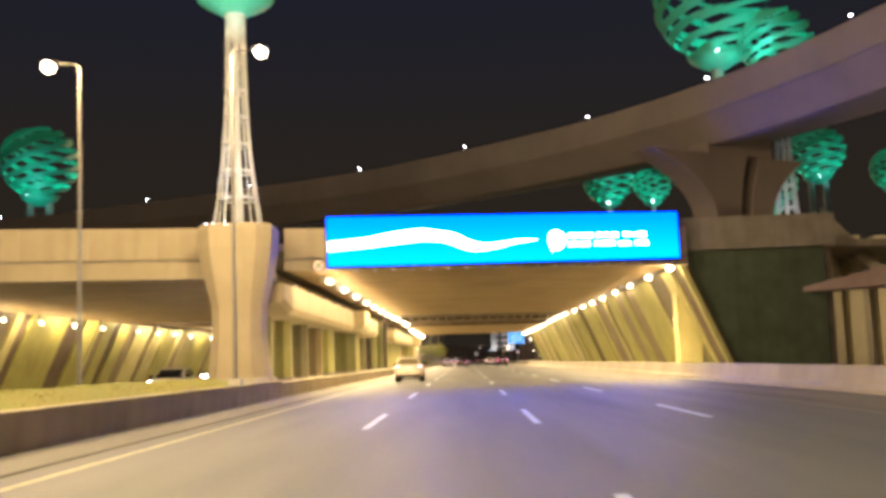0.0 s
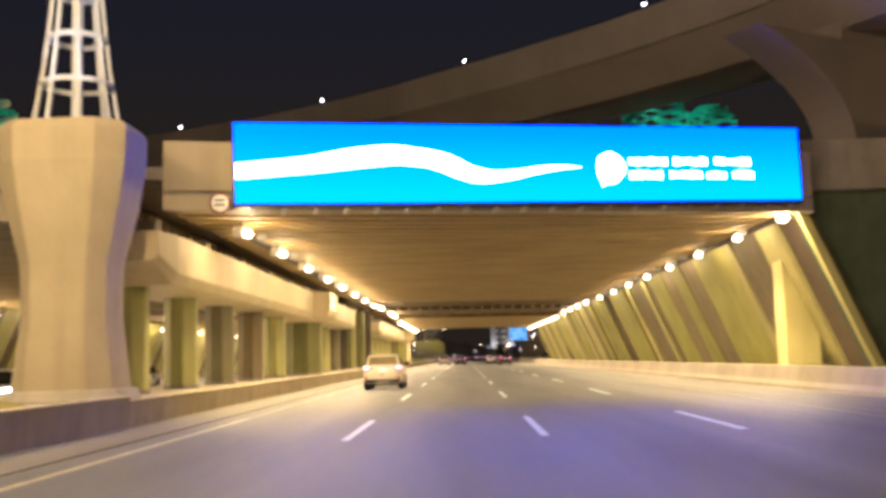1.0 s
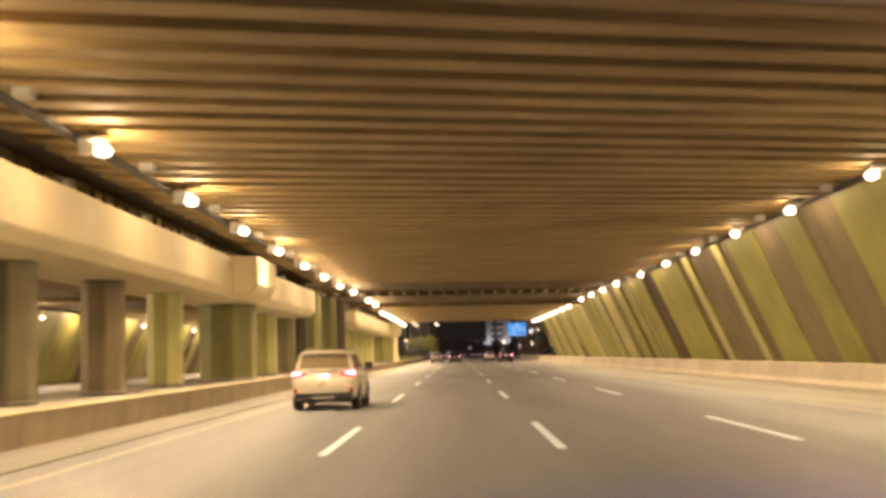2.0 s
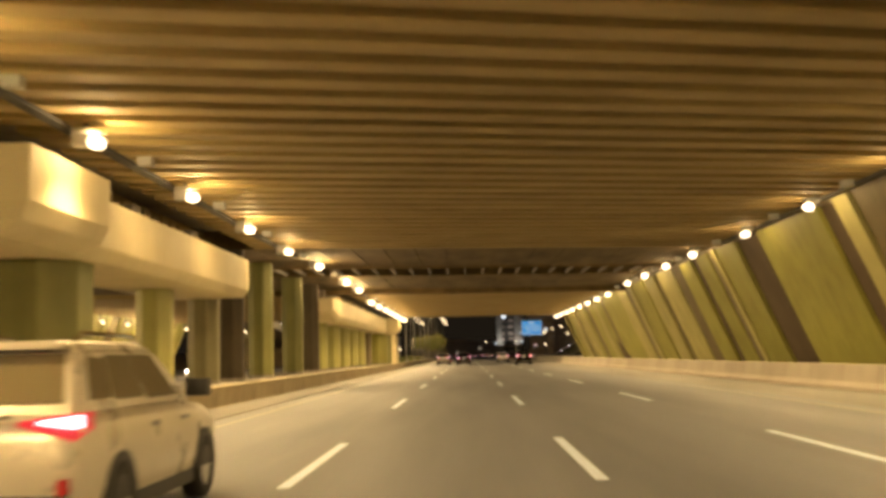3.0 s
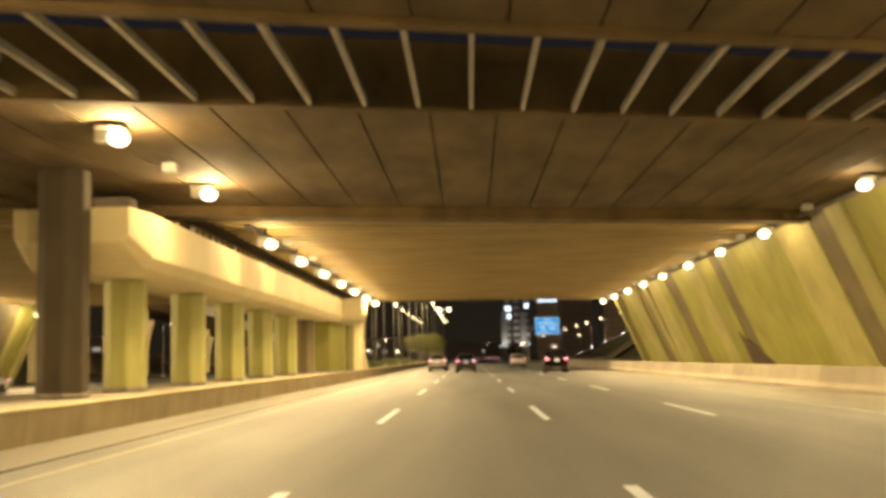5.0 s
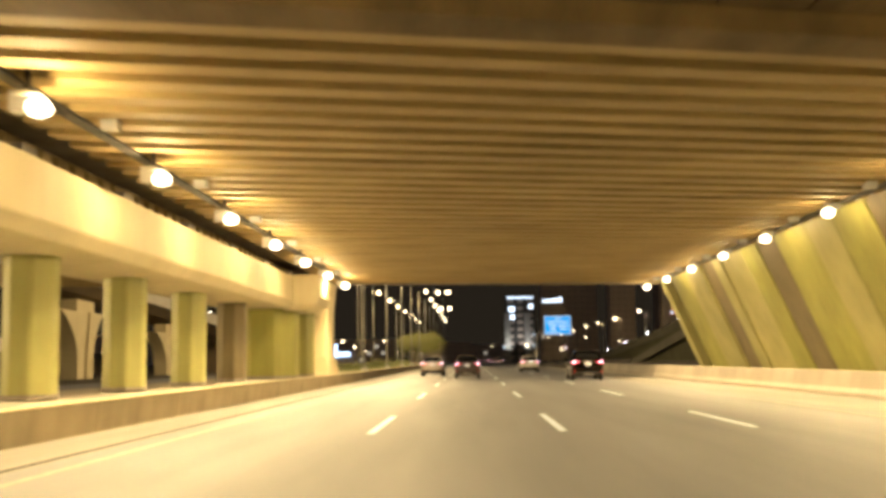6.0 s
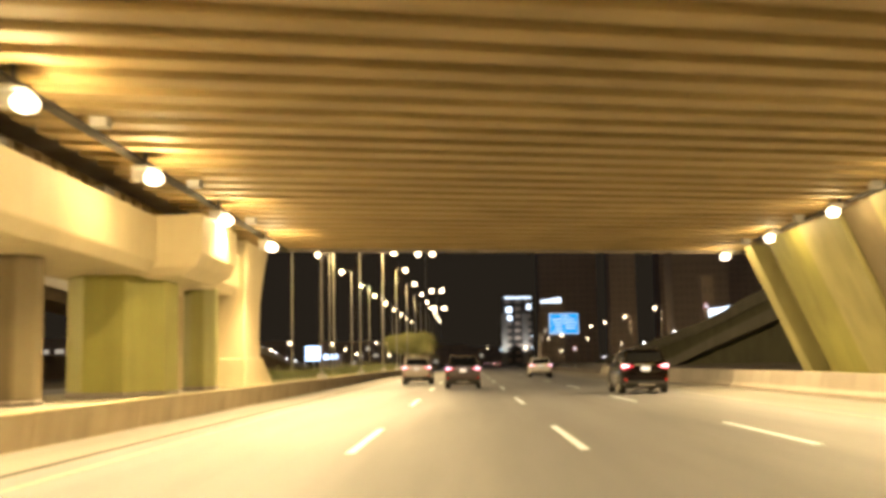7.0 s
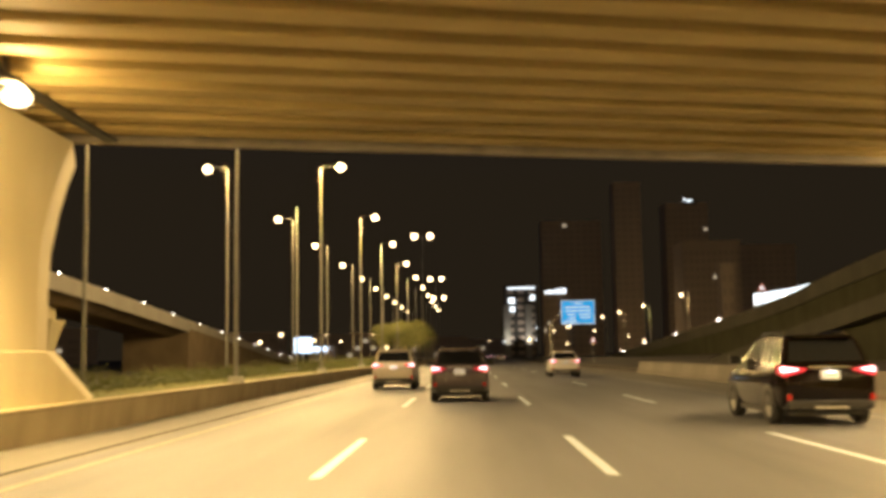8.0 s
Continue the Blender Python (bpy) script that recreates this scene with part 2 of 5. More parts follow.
part("lane_line", block(-19.2, -19.05, -60, 600, 0.0, 0.005), paint_white, road)

# ---- barriers and the median ----
SEG = 6.0
left_barrier = thing("barrier_left", (0, 0, 0), "low concrete median barrier with a broad top", "barrier", kind="structure")
seg = part("barrier_segment", bevelled(run([(-8.1, -0.3), (-7.84, -0.3), (-7.86, 0.0), (-7.80, 0.56), (-7.76, 0.63), (-8.1, 0.63)], 0, SEG - 0.015), 0.015), barrier_mat, left_barrier)
seg.location = (0, 48, 0)
tall = part("barrier_segment", bevelled(run([(-8.1, -0.3), (-7.84, -0.3), (-7.86, 0.0), (-7.80, 0.66), (-7.76, 0.73), (-8.1, 0.73)], 0, SEG - 0.015), 0.015), barrier_mat, left_barrier)
tall.location = (0, -48, 0)
for k in range(-7, 70):
    if k != 8:
        share("barrier_segment", (tall if k < 8 else seg).data, left_barrier, Matrix.Translation((0, k * SEG, 0)))
# added pale strip: lamplight on the barrier top is put into its colour
lit_top = part("lit_top", bevelled(block(-8.1, -7.745, 0.01, SEG - 0.025, 0.0, 0.025), 0.008), concrete_pale, left_barrier, "pale top edge, lamplight put into its colour")
lit_top.location = (0, -48, 0.731)
for k in range(-7, 70):
    share("lit_top", lit_top.data, left_barrier, Matrix.Translation((0, k * SEG, 0.731 if k < 8 else 0.631)))
right_barrier = thing("barrier_right", (0, 0, 0), "smooth concrete roadside barrier", "barrier", kind="structure")
seg = part("barrier_segment", bevelled(run([(12.0, -0.3), (12.55, -0.3), (12.45, 0.8), (12.22, 0.8), (12.14, 0.25), (12.0, 0.1)], 0, SEG - 0.012), 0.012), roadside_mat, right_barrier)
seg.location = (0, -48, 0)
for k in range(-7, 33):
    share("barrier_segment", seg.data, right_barrier, Matrix.Translation((0, k * SEG, 0)))
# unlit stretch past the exit, its shade painted by the darker concrete
seg = part("barrier_segment", bevelled(run([(12.0, -0.3), (12.55, -0.3), (12.45, 0.8), (12.22, 0.8), (12.14, 0.25), (12.0, 0.1)], 0, SEG - 0.012), 0.012), roadside_shaded, right_barrier, "darker barrier segment, shade put into its colour")
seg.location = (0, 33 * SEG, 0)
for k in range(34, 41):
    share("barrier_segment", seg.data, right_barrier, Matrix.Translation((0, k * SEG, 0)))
tagged(part("ledge", block(-13.2, -8.1, 44, 194, -0.3, 0.60), concrete), "concrete ledge on which the bridge columns stand", "ledge", kind="structure")


# ---- underpass: soffits, decks, fascias ----
IN, OUT = 55.0, 194.2
XL, XR = -8.6, 12.55


def soffit(y0, y1, pitch, x0, x1, z):
    bm = block(x0, x1, y0, y1, z + 1.0, z + 1.05, skew=SKEW)
    y = y0 + 0.1
    while y + 0.66 < y1:
        a, b = y, y + 0.58
        loft([[(x, a - 0.05 + SKEW * x, z + 1.02), (x, a + SKEW * x, z), (x, b + SKEW * x, z), (x, b + 0.05 + SKEW * x, z + 1.02)] for x in (x0, x1)], bm)
        y += pitch
    return bm


tagged(part("ceiling_entrance", soffit(IN + 1.23, 112.4, 1.155, XL, XR, 6.15), soffit_mat), "ribbed concrete bridge soffit of cross beams", "ceiling", kind="structure")
tagged(part("ceiling_exit", soffit(142.9, OUT, 1.155, XL, XR, 6.12), soffit_mat), "ribbed concrete bridge soffit of cross beams", "ceiling", kind="structure")


def planks(y0, y1, width, z):
    bm = block(-13.2, XR, y0, y1, z + 0.06, z + 0.8, skew=SKEW)
    x = -13.2
    while x < XR:
        block(x + 0.028, min(x + width - 0.028, XR), y0, y1, z, z + 0.1, bm, SKEW)
        x += width
    return bm


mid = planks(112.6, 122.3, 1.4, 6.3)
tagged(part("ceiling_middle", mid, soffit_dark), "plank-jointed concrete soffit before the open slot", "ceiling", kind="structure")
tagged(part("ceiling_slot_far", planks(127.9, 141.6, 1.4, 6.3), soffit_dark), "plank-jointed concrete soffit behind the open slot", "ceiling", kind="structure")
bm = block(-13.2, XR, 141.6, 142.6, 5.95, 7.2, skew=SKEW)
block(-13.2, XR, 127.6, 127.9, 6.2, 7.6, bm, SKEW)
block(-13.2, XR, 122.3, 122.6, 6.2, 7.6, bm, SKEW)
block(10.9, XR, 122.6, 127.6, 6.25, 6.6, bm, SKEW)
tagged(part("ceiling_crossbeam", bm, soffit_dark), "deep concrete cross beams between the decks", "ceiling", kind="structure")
grille = thing("slot_grille", (0, 0, 0), "open slot in the deck crossed by concrete bars", "grille", kind="structure")
bar = part("bar", bevelled(block(-0.045, 0.045, 0, 5.0, 6.25, 6.4), 0.015), concrete, grille)
bar.location = (-12.1, 122.6 - 12.1 * SKEW, 0)
for k in range(1, 23):
    x = -12.1 + k * 1.03
    share("bar", bar.data, grille, Matrix.Translation((x, 122.6 + x * SKEW, 0)))

# deck over the opposite carriageway
bm = soffit(IN + 1.0, 112.4, 1.12, -34.0, -11.0, 5.95)
tagged(part("ceiling_opposite_entrance", bm, soffit_mat), "ribbed soffit over the opposite carriageway", "ceiling", kind="structure")
bm = soffit(142.6, OUT, 1.12, -34.0, -11.0, 5.95)
tagged(part("ceiling_opposite_exit", bm, soffit_mat), "ribbed soffit over the opposite carriageway", "ceiling", kind="structure")
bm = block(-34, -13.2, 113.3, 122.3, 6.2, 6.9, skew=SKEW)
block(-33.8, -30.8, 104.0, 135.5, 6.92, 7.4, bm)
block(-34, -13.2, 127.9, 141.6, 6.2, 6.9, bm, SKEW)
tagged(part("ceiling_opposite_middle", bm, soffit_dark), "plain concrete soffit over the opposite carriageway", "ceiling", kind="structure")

# front of the bridge
def fascia(x0, x1, y, name, label, low=5.72):
    f = thing(name, (0, 0, 0), label, "bridge parapet", kind="structure")
    part("fascia_beam", bevelled(block(x0, x1, y, y + 0.6, low, 6.55, skew=SKEW), 0.02), pier_mat, f)
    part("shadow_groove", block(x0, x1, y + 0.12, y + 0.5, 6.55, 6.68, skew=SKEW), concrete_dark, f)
    n = max(1, round((x1 - x0) / 3.0))
    w = (x1 - x0) / n
    p0 = None
    for k in range(n):
        xa = x0 + k * w
        if p0 is None:
            p0 = part("parapet_panel", bevelled(block(0.01, w - 0.01, 0, 0.4, 6.68, 8.2, skew=SKEW), 0.015), pier_mat, f)
            p0.location = (xa, y + SKEW * xa, 0)
        else:
            share("parapet_panel", p0.data, f, Matrix.Translation((xa, y + SKEW * xa, 0)))
    return f


fascia(-60, -11.4, IN + 0.3, "parapet_opposite", "pale concrete bridge parapet in two bands")
fascia(-8.55, 12.6, IN + 0.5, "parapet_entrance", "pale concrete bridge parapet behind the screen", 6.1)
bm = block(-60, 12.6, OUT - 0.3, OUT + 0.1, 6.09, 8.2, skew=SKEW)
tagged(part("parapet_exit", bm, concrete_dark), "concrete parapet at the far side of the bridge", "bridge parapet", kind="structure")
bm = block(-60, 40, IN + 1.1, 112.4, 7.1, 7.5, skew=SKEW)
block(-60, 40, 142.6, OUT - 0.4, 7.1, 7.5, bm, SKEW)
tagged(part("deck", bm, concrete_dark), "bridge deck slab", "bridge deck", kind="structure")


# ---- leaning side walls of panels and fins ----
def leaning_wall(name, side, xt, xb, y0, y1, zt, layout, label):
    w = thing(name, (0, 0, 0), label, "wall", kind="structure")

    def slab(nm, ya, yb, proud, mat, thick=0.9):
        t, b = xt - side * proud, xb - side * proud
        o = side * thick
        r0 = [(b, ya, 0.0), (b + o, ya, 0.0), (t + o, ya, zt), (t, ya, zt)]
        part(nm, loft([r0, [(x, yb, z) for x, y, z in r0]]), mat, w)
    y, n = y0, 0
    for word in (layout * 2 if len(layout) < 30 else layout):
        nm, wd = word[0], float(word[1:])
        wd = min(wd, y1 - y)
        if wd <= 0.05:
            break
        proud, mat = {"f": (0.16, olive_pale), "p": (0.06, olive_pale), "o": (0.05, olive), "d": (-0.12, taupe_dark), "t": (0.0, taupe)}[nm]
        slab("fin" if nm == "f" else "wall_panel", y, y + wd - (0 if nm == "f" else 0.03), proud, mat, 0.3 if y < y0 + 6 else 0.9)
        y += wd
    if side > 0:
        # dark triangular panel low on the wall, a recess's shade put into its colour
        part("recess_panel", prism([(15.0 - 0.433 * z - 0.1, yy, z) for yy, z in ((156.4, 0.3), (161.5, 0.3), (161.5, 2.35))], (0.3, 0, 0)), taupe_dark, w, "dark triangular panel, painted shade of a recess")
    part("edge_fin", loft([[(xb - side * 0.2, a, 0), (xb + side * 0.9, a, 0), (xt + side * 0.9, a, zt), (xt - side * 0.2, a, zt)] for a in (y1, y1 + 1.1)]), olive_pale, w)
    return w


# kinds: f fin, p pale, o olive, t taupe, d dark groove; widths in metres
WALL = ("f0.4 d2.9 p2.8 t4 p1 o6.8 t3.4 o2.6 t3 o4.2 t1.2 f1.1 t5.2 f1.3 d1.9 o7.5 d3.6 o3.4 f0.6 t1.4 o2.5 d1.5 o2.9 t2.4 p4.6 d1.5 p3.5 d0.6 o4.5 f1.5 t2.1 "
        "p4 o9.8 t1.8 o3.2 p2.6 o4 t2.7 o2.4 p3.9 f1.5 t2.9 f1.1 p3.2 o4 d0.6").split()
leaning_wall("wall_right", 1, 12.35, 15.0, 59.0, 193.9, 6.12, WALL, "leaning abutment wall of olive and taupe panels with fins")
leaning_wall("wall_left_far", -1, -32.6, -35.2, 45.5, 186.0, 5.95, WALL[3:] + WALL[:9], "leaning abutment wall of olive and taupe panels with fins")
tagged(part("wall_cap_right", block(12.3, 13.6, 60.2, 195.4, 6.12, 6.6), concrete_dark), "dark concrete seat along the top of the wall", "trim", kind="structure")


# ---- columns and cap beams beside the road ----
def column_mesh(r, z0, z1, n=8):
    ring = [(r * math.cos(2 * math.pi * (k + 0.5) / n), r * math.sin(2 * math.pi * (k + 0.5) / n)) for k in range(n)]
    return bevelled(loft([[(x, y, z0) for x, y in ring], [(x, y, z1) for x, y in ring]]), 0.04)


def column(y, x=-10.15, r=0.64, top=4.0, mat=col_green, label="olive painted octagonal concrete column on the ledge", stretch=1.0):
    c = thing("column", (x, y, 0.6), label, "column", "columns along the median")
    s = part("shaft", column_mesh(r, 0.12, top - 0.6), mat, c)
    s.scale = (1, stretch, 1)
    b = part("plinth", column_mesh(r + 0.03, 0.0, 0.14), concrete_dark, c)
    b.scale = (1, stretch, 1)
    return c


for y in (55.2, 61.3, 80.5, 99.8, 138.4, 145.4, 152.0, 158.6, 165.6):
    column(y)
column(106.3, mat=col_dark, label="dark grey-green octagonal concrete column on the ledge")
for y in (74.0, 172.4):
    column(y, mat=taupe, label="brown octagonal concrete column on the ledge")
column(67.5, mat=col_dark, label="dark grey-green octagonal concrete column on the ledge")
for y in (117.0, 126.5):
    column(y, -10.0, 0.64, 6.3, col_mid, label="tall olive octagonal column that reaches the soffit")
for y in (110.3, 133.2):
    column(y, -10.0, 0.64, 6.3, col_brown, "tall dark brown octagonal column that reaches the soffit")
column(89.8, -9.95, 1.25, 4.0, col_mid, "broad grey-green concrete pier under the corbel", 1.1)
column(179.0, -9.85, 1.5, 4.0, olive, "broad olive concrete pier under the beam end", 1.2)
column(184.2, -8.95, 0.58, 4.0, col_green, "slim olive column beside the end pier")


def cap_beam(y0, y1, corbel, reach):
    b = thing("cap_beam", (-10.0, (y0 + y1) / 2, 3.92), "long pale concrete cap beam on the columns", "beam", "cap beams along the median")
    h = (y1 - y0) / 2
    sec = [(1.73, 0.3), (1.72, 1.5), (-1.72, 1.5), (-1.73, 0.3), (-1.5, 0.0), (1.5, 0.0)]
    rings = [[(x * k, y, z * q + (1 - q) * 1.5) for x, z in sec] for y, k, q in ((-h, 0.86, 0.6), (-h + 1.3, 1, 1), (h - 1.3, 1, 1), (h, 0.86, 0.6))]
    part("beam", bevelled(loft(rings), 0.03), concrete_pale, b)
    # stepped corbel that carries the deck beside the lamps
    c0, c1 = corbel - (y0 + y1) / 2, corbel + 4.2 - (y0 + y1) / 2
    part("corbel", bevelled(loft([[(x, c0 + e, z), (x, c1 - e, z), (1.2, c1 - e, z), (1.2, c0 + e, z)] for z, x, e in ((-0.1, reach - 0.65, 0.3), (0.15, reach - 0.18, 0.06), (0.5, reach - 0.03, 0.0), (1.54, reach, 0.0))]), 0.03), concrete_pale, b)
    for k in range(int(2 * h / 6.6)):
        part("bearing", block(-0.5, 0.5, -h + 3 + k * 6.6, -h + 3.8 + k * 6.6, 1.5, 2.25), concrete_dark, b)
    return b


cap_beam(52.8, 107.2, 83.2, 2.62)
cap_beam(133.6, 188.2, 176.8, 2.96)


# ---- lamps under the soffit ----
def tunnel_lamp(x, y, z, side, watts=150, shade=True, spill=0, bulb=0.19):
    o = thing("floodlight", (x, y, z), "lit sodium floodlight hung under the soffit", "lamp", "soffit floodlights")
    if shade:
        part("housing", bevelled(block(min(-side * 0.48, -side * 0.14), max(-side * 0.48, -side * 0.14), -0.12, 0.2, -0.05, 0.3), 0.04), steel, o)
    else:
        part("housing", bevelled(block(min(-side * 0.34, side * 0.06), max(-side * 0.34, side * 0.06), -0.1, 0.2, 0.13, 0.3), 0.04), steel, o)
    # lens as a glowing ball, with the lamp's glare put into its size
    bm = bmesh.new()
    bmesh.ops.create_uvsphere(bm, u_segments=16, v_segments=10, radius=1, matrix=Matrix.Translation((0, -0.05, 0.0)) @ Matrix.Diagonal((bulb * 1.15, bulb * 0.9, bulb * 0.82, 1)))
    part("lens", bm, lamp_glow, o, "glowing warm lens", True).visible_shadow = False
    # unseen plate added to keep lamplight off the soffit right above
    part("light_shield", bevelled(block(-0.42 if side > 0 else -0.08, 0.08 if side > 0 else 0.42, -0.24, 0.2, 0.2, 0.23), 0.01), steel, o)
    part("bracket", block(-side * 0.22 - 0.04, -side * 0.22 + 0.04, -0.04, 0.04, 0.28, 7.13 - z), dark_steel, o)
    lamp("light", "SPOT", (0, -0.05, -0.02), watts * 16.5, radius=0.11, aim=(side * 2.8, -0.05, -5.0), cone=142, parent=o)
    lamp("spill", "POINT", (0, -0.05, 0.0), spill or watts * 0.9, radius=0.11, parent=o)
    return o


LEFT_Y = [57.2, 64.1, 71.1, 78.0, 84.9, 92.0, 99.2, 106.7, 116.4, 128.2, 135.6, 144.6, 151.4, 158.3, 165.3, 172.1, 179.1, 186.2]
RIGHT_Y = [64.2, 71.1, 78.0, 84.9, 91.8, 98.7, 106.4, 116.1, 123.0, 129.9, 136.9, 147.1, 154.0, 161.0, 168.1, 174.8, 181.6, 188.4, 195.2]
for y in LEFT_Y:
    if y < 110:
        tunnel_lamp(-6.79, y, 5.75, 1, 127, True, 280, 0.155)
    elif y < 140:
        tunnel_lamp(-6.93, y, 5.98, 1, 130, True, 650)
    else:
        tunnel_lamp(-6.93, y, 5.57, 1, 143, True, 330)
for y in RIGHT_Y:
    tunnel_lamp(11.37, y, 5.76 if y > 140 else 5.95 if y > 110 else 5.84, -1, 105 if y < 140 else 125, False, 0, 0.155 if y < 110 else 0.18)
tunnel_lamp(11.7, 59.3, 5.98, -1, 105, False, 330)
for y in (60.5, 67.1, 73.7, 80.3, 87.0, 93.8, 103.7, 110.3, 116.8, 123.4, 133.3, 142.5, 149.3, 156.0, 162.8, 169.6, 176.5, 183.3):
    tunnel_lamp(-31.6, y, 5.2, 1, 150, False, 420, 0.13)


# ---- LED screen on the parapet ----
def led_screen():
    s = thing("led_screen", (-6.34, 53.25, 6.2), "long lit LED screen with a white wave on blue", "screen")
    s.matrix_world = Matrix.Translation((-6.34, 53.25, 6.2)) @ pose(0, 0, 0, 0, -0.8, math.degrees(math.atan2(4.83, 18.39)))
    W, Hh = 19.0, 2.45
    part("cabinet", bevelled(block(-0.03, W + 0.03, 0.04, 0.55, -0.12, Hh + 0.03), 0.01), dark_steel, s)
    m = bpy.data.materials.new("screen_blue")
    m.use_nodes = True
    nt = m.node_tree
    b = nt.nodes["Principled BSDF"]
    tc = nt.nodes.new("ShaderNodeTexCoord")
    sx = nt.nodes.new("ShaderNodeSeparateXYZ")
    nt.links.new(tc.outputs["Generated"], sx.inputs[0])
    cr = nt.nodes.new("ShaderNodeValToRGB")
    cr.color_ramp.elements[0].color, cr.color_ramp.elements[1].color = (0.006, 0.080, 1.0, 1), (0.0, 0.043, 1.0, 1)
    cr.color_ramp.elements[0].position, cr.color_ramp.elements[1].position = 0.15, 0.9
    nt.links.new(sx.outputs["Z"], cr.inputs["Fac"])
    nt.links.new(cr.outputs["Color"], b.inputs["Emission Color"])
    b.inputs["Base Color"].default_value, b.inputs["Emission Strength"].default_value = (0.01, 0.01, 0.02, 1), 7.2
    white = glow("screen_white", (1.0, 0.93, 0.98), 2.4)
    part("display", block(0, W, 0.0, 0.05, 0, Hh), m, s)
    # wave ribbon
    xs = [0, 0.111, 0.182, 0.255, 0.317, 0.356, 0.388, 0.421, 0.461, 0.516, 0.55, 0.583]
    top = [1.22, 1.42, 1.69, 1.83, 1.66, 1.52, 1.12, 0.98, 1.02, 1.17, 1.19, 1.12]
    low = [0.73, 0.90, 1.04, 1.19, 1.11, 0.78, 0.58, 0.58, 0.71, 0.95, 1.04, 1.10]
    n = 60
    ribbon = []
    for k in range(n + 1):
        u = k / n * 0.583
        ribbon.append((u * 19.0, float(np.interp(u, xs, top)), float(np.interp(u, xs, low))))
    for _ in range(3):
        ribbon = [ribbon[0]] + [(b0[0], (a0[1] + b0[1] + c0[1]) / 3, (a0[2] + b0[2] + c0[2]) / 3) for a0, b0, c0 in zip(ribbon, ribbon[1:], ribbon[2:])] + [ribbon[-1]]
    bm = loft([[(x, -0.004, l), (x, -0.004, t), (x, -0.001, t), (x, -0.001, l)] for x, t, l in ribbon])
    part("wave", bm, white, s, "white wave ribbon")
    bm = loft([[(12.05 + 0.52 * math.cos(a) * (1 + 0.08 * math.cos(3 * a)), yy, 1.08 + 0.54 * math.sin(a)) for a in (2 * math.pi * k / 24 for k in range(24))] for yy in (-0.004, -0.001)])
    part("emblem", bm, white, s, "white round emblem")
    bm = prism([(11.7, -0.005, 0.75), (12.1, -0.005, 0.62), (11.72, -0.005, 0.45)], (0, 0.003, 0))
    part("emblem_tail", bm, white, s)
    # two rows of unreadable lettering, as short bars
    rnd = random.Random(6)
    for z, words in ((1.17, ((12.7, 14.1), (14.3, 15.55), (15.8, 17.25))), (0.72, ((12.7, 13.2), (13.3, 14.0), (14.15, 15.35), (15.5, 16.3), (16.45, 17.3)))):
        for a, c in words:
            while a < c - 0.08:
                w = min(rnd.uniform(0.13, 0.24), c - a)
                part("text_bar", block(a, a + w, -0.005, -0.001, z + rnd.uniform(-0.03, 0.03), z + 0.24 + rnd.uniform(-0.03, 0.05)), white, s)
                a += w + 0.045
    for k in range(20):
        part("bracket", block(0.45 + k * 0.96, 0.55 + k * 0.96, 0.1, 0.7, -0.26, -0.14), steel, s)
    return s


led_screen()

rs = thing("round_sign", (-6.88, 53.55, 6.28), "round grey limit sign with a dark rim, unreadable", "road sign")
part("plate", loft([[(0.33 * math.cos(a), yy, 0.33 * math.sin(a)) for a in (2 * math.pi * k / 24 for k in range(24))] for yy in (0.0, 0.03)]), steel, rs)
part("rim", loft([[(q * math.cos(a), yy, q * math.sin(a)) for a in (2 * math.pi * k / 24 for k in range(24))] for q, yy in ((0.33, -0.012), (0.33, -0.002), (0.26, -0.002), (0.26, -0.012))], caps=False), red_rim, rs, "dull red rim")
for z in (0.05, -0.09):
    part("text_bar", block(-0.14, 0.14, -0.012, -0.003, z, z + 0.07), dark_steel, rs)
part("bracket", block(-0.03, 0.03, 0.03, 0.3, -0.05, 0.05), dark_steel, rs)

for x in (-7.45, 11.85):
    tray = thing("cable_tray", (x, 125, 6.05), "galvanised cable tray along the soffit edge", "cable tray", "cable trays")
    part("tray", block(-0.12, 0.12, -66, -13, 0.0, 0.08), dark_steel, tray)
    part("tray", block(-0.12, 0.12, 18, 67, 0.0, 0.08), dark_steel, tray)
    for k in [*range(9), *range(15, 24)]:
        part("hanger", block(-0.03, 0.03, -64 + k * 5.6, -63.94 + k * 5.6, 0.08, 0.45), steel, tray)
spare = thing("unlit_luminaire", (-6.95, 60.6, 5.98), "small unlit luminaire between the floodlights", "lamp", "unlit luminaires")
part("case", bevelled(block(-0.16, 0.16, -0.14, 0.14, 0, 0.2), 0.03), steel, spare)
part("stem", block(-0.03, 0.03, -0.03, 0.03, 0.2, 1.19), dark_steel, spare)
for x, ys in ((-6.95, LEFT_Y), (11.4, RIGHT_Y)):
    for a, b in zip(ys[1:], ys[2:]):
        copy_thing(spare, Matrix.Translation((x, (a + b) / 2, 5.96)))


# ---- entrance pier with a lattice tower ----
def octagon(rx, ry, z, cut=0.45):
    return [(rx, -ry * cut, z), (rx, ry * cut, z), (rx * cut, ry, z), (-rx * cut, ry, z), (-rx, ry * cut, z), (-rx, -ry * cut, z), (-rx * cut, -ry, z), (rx * cut, -ry, z)]


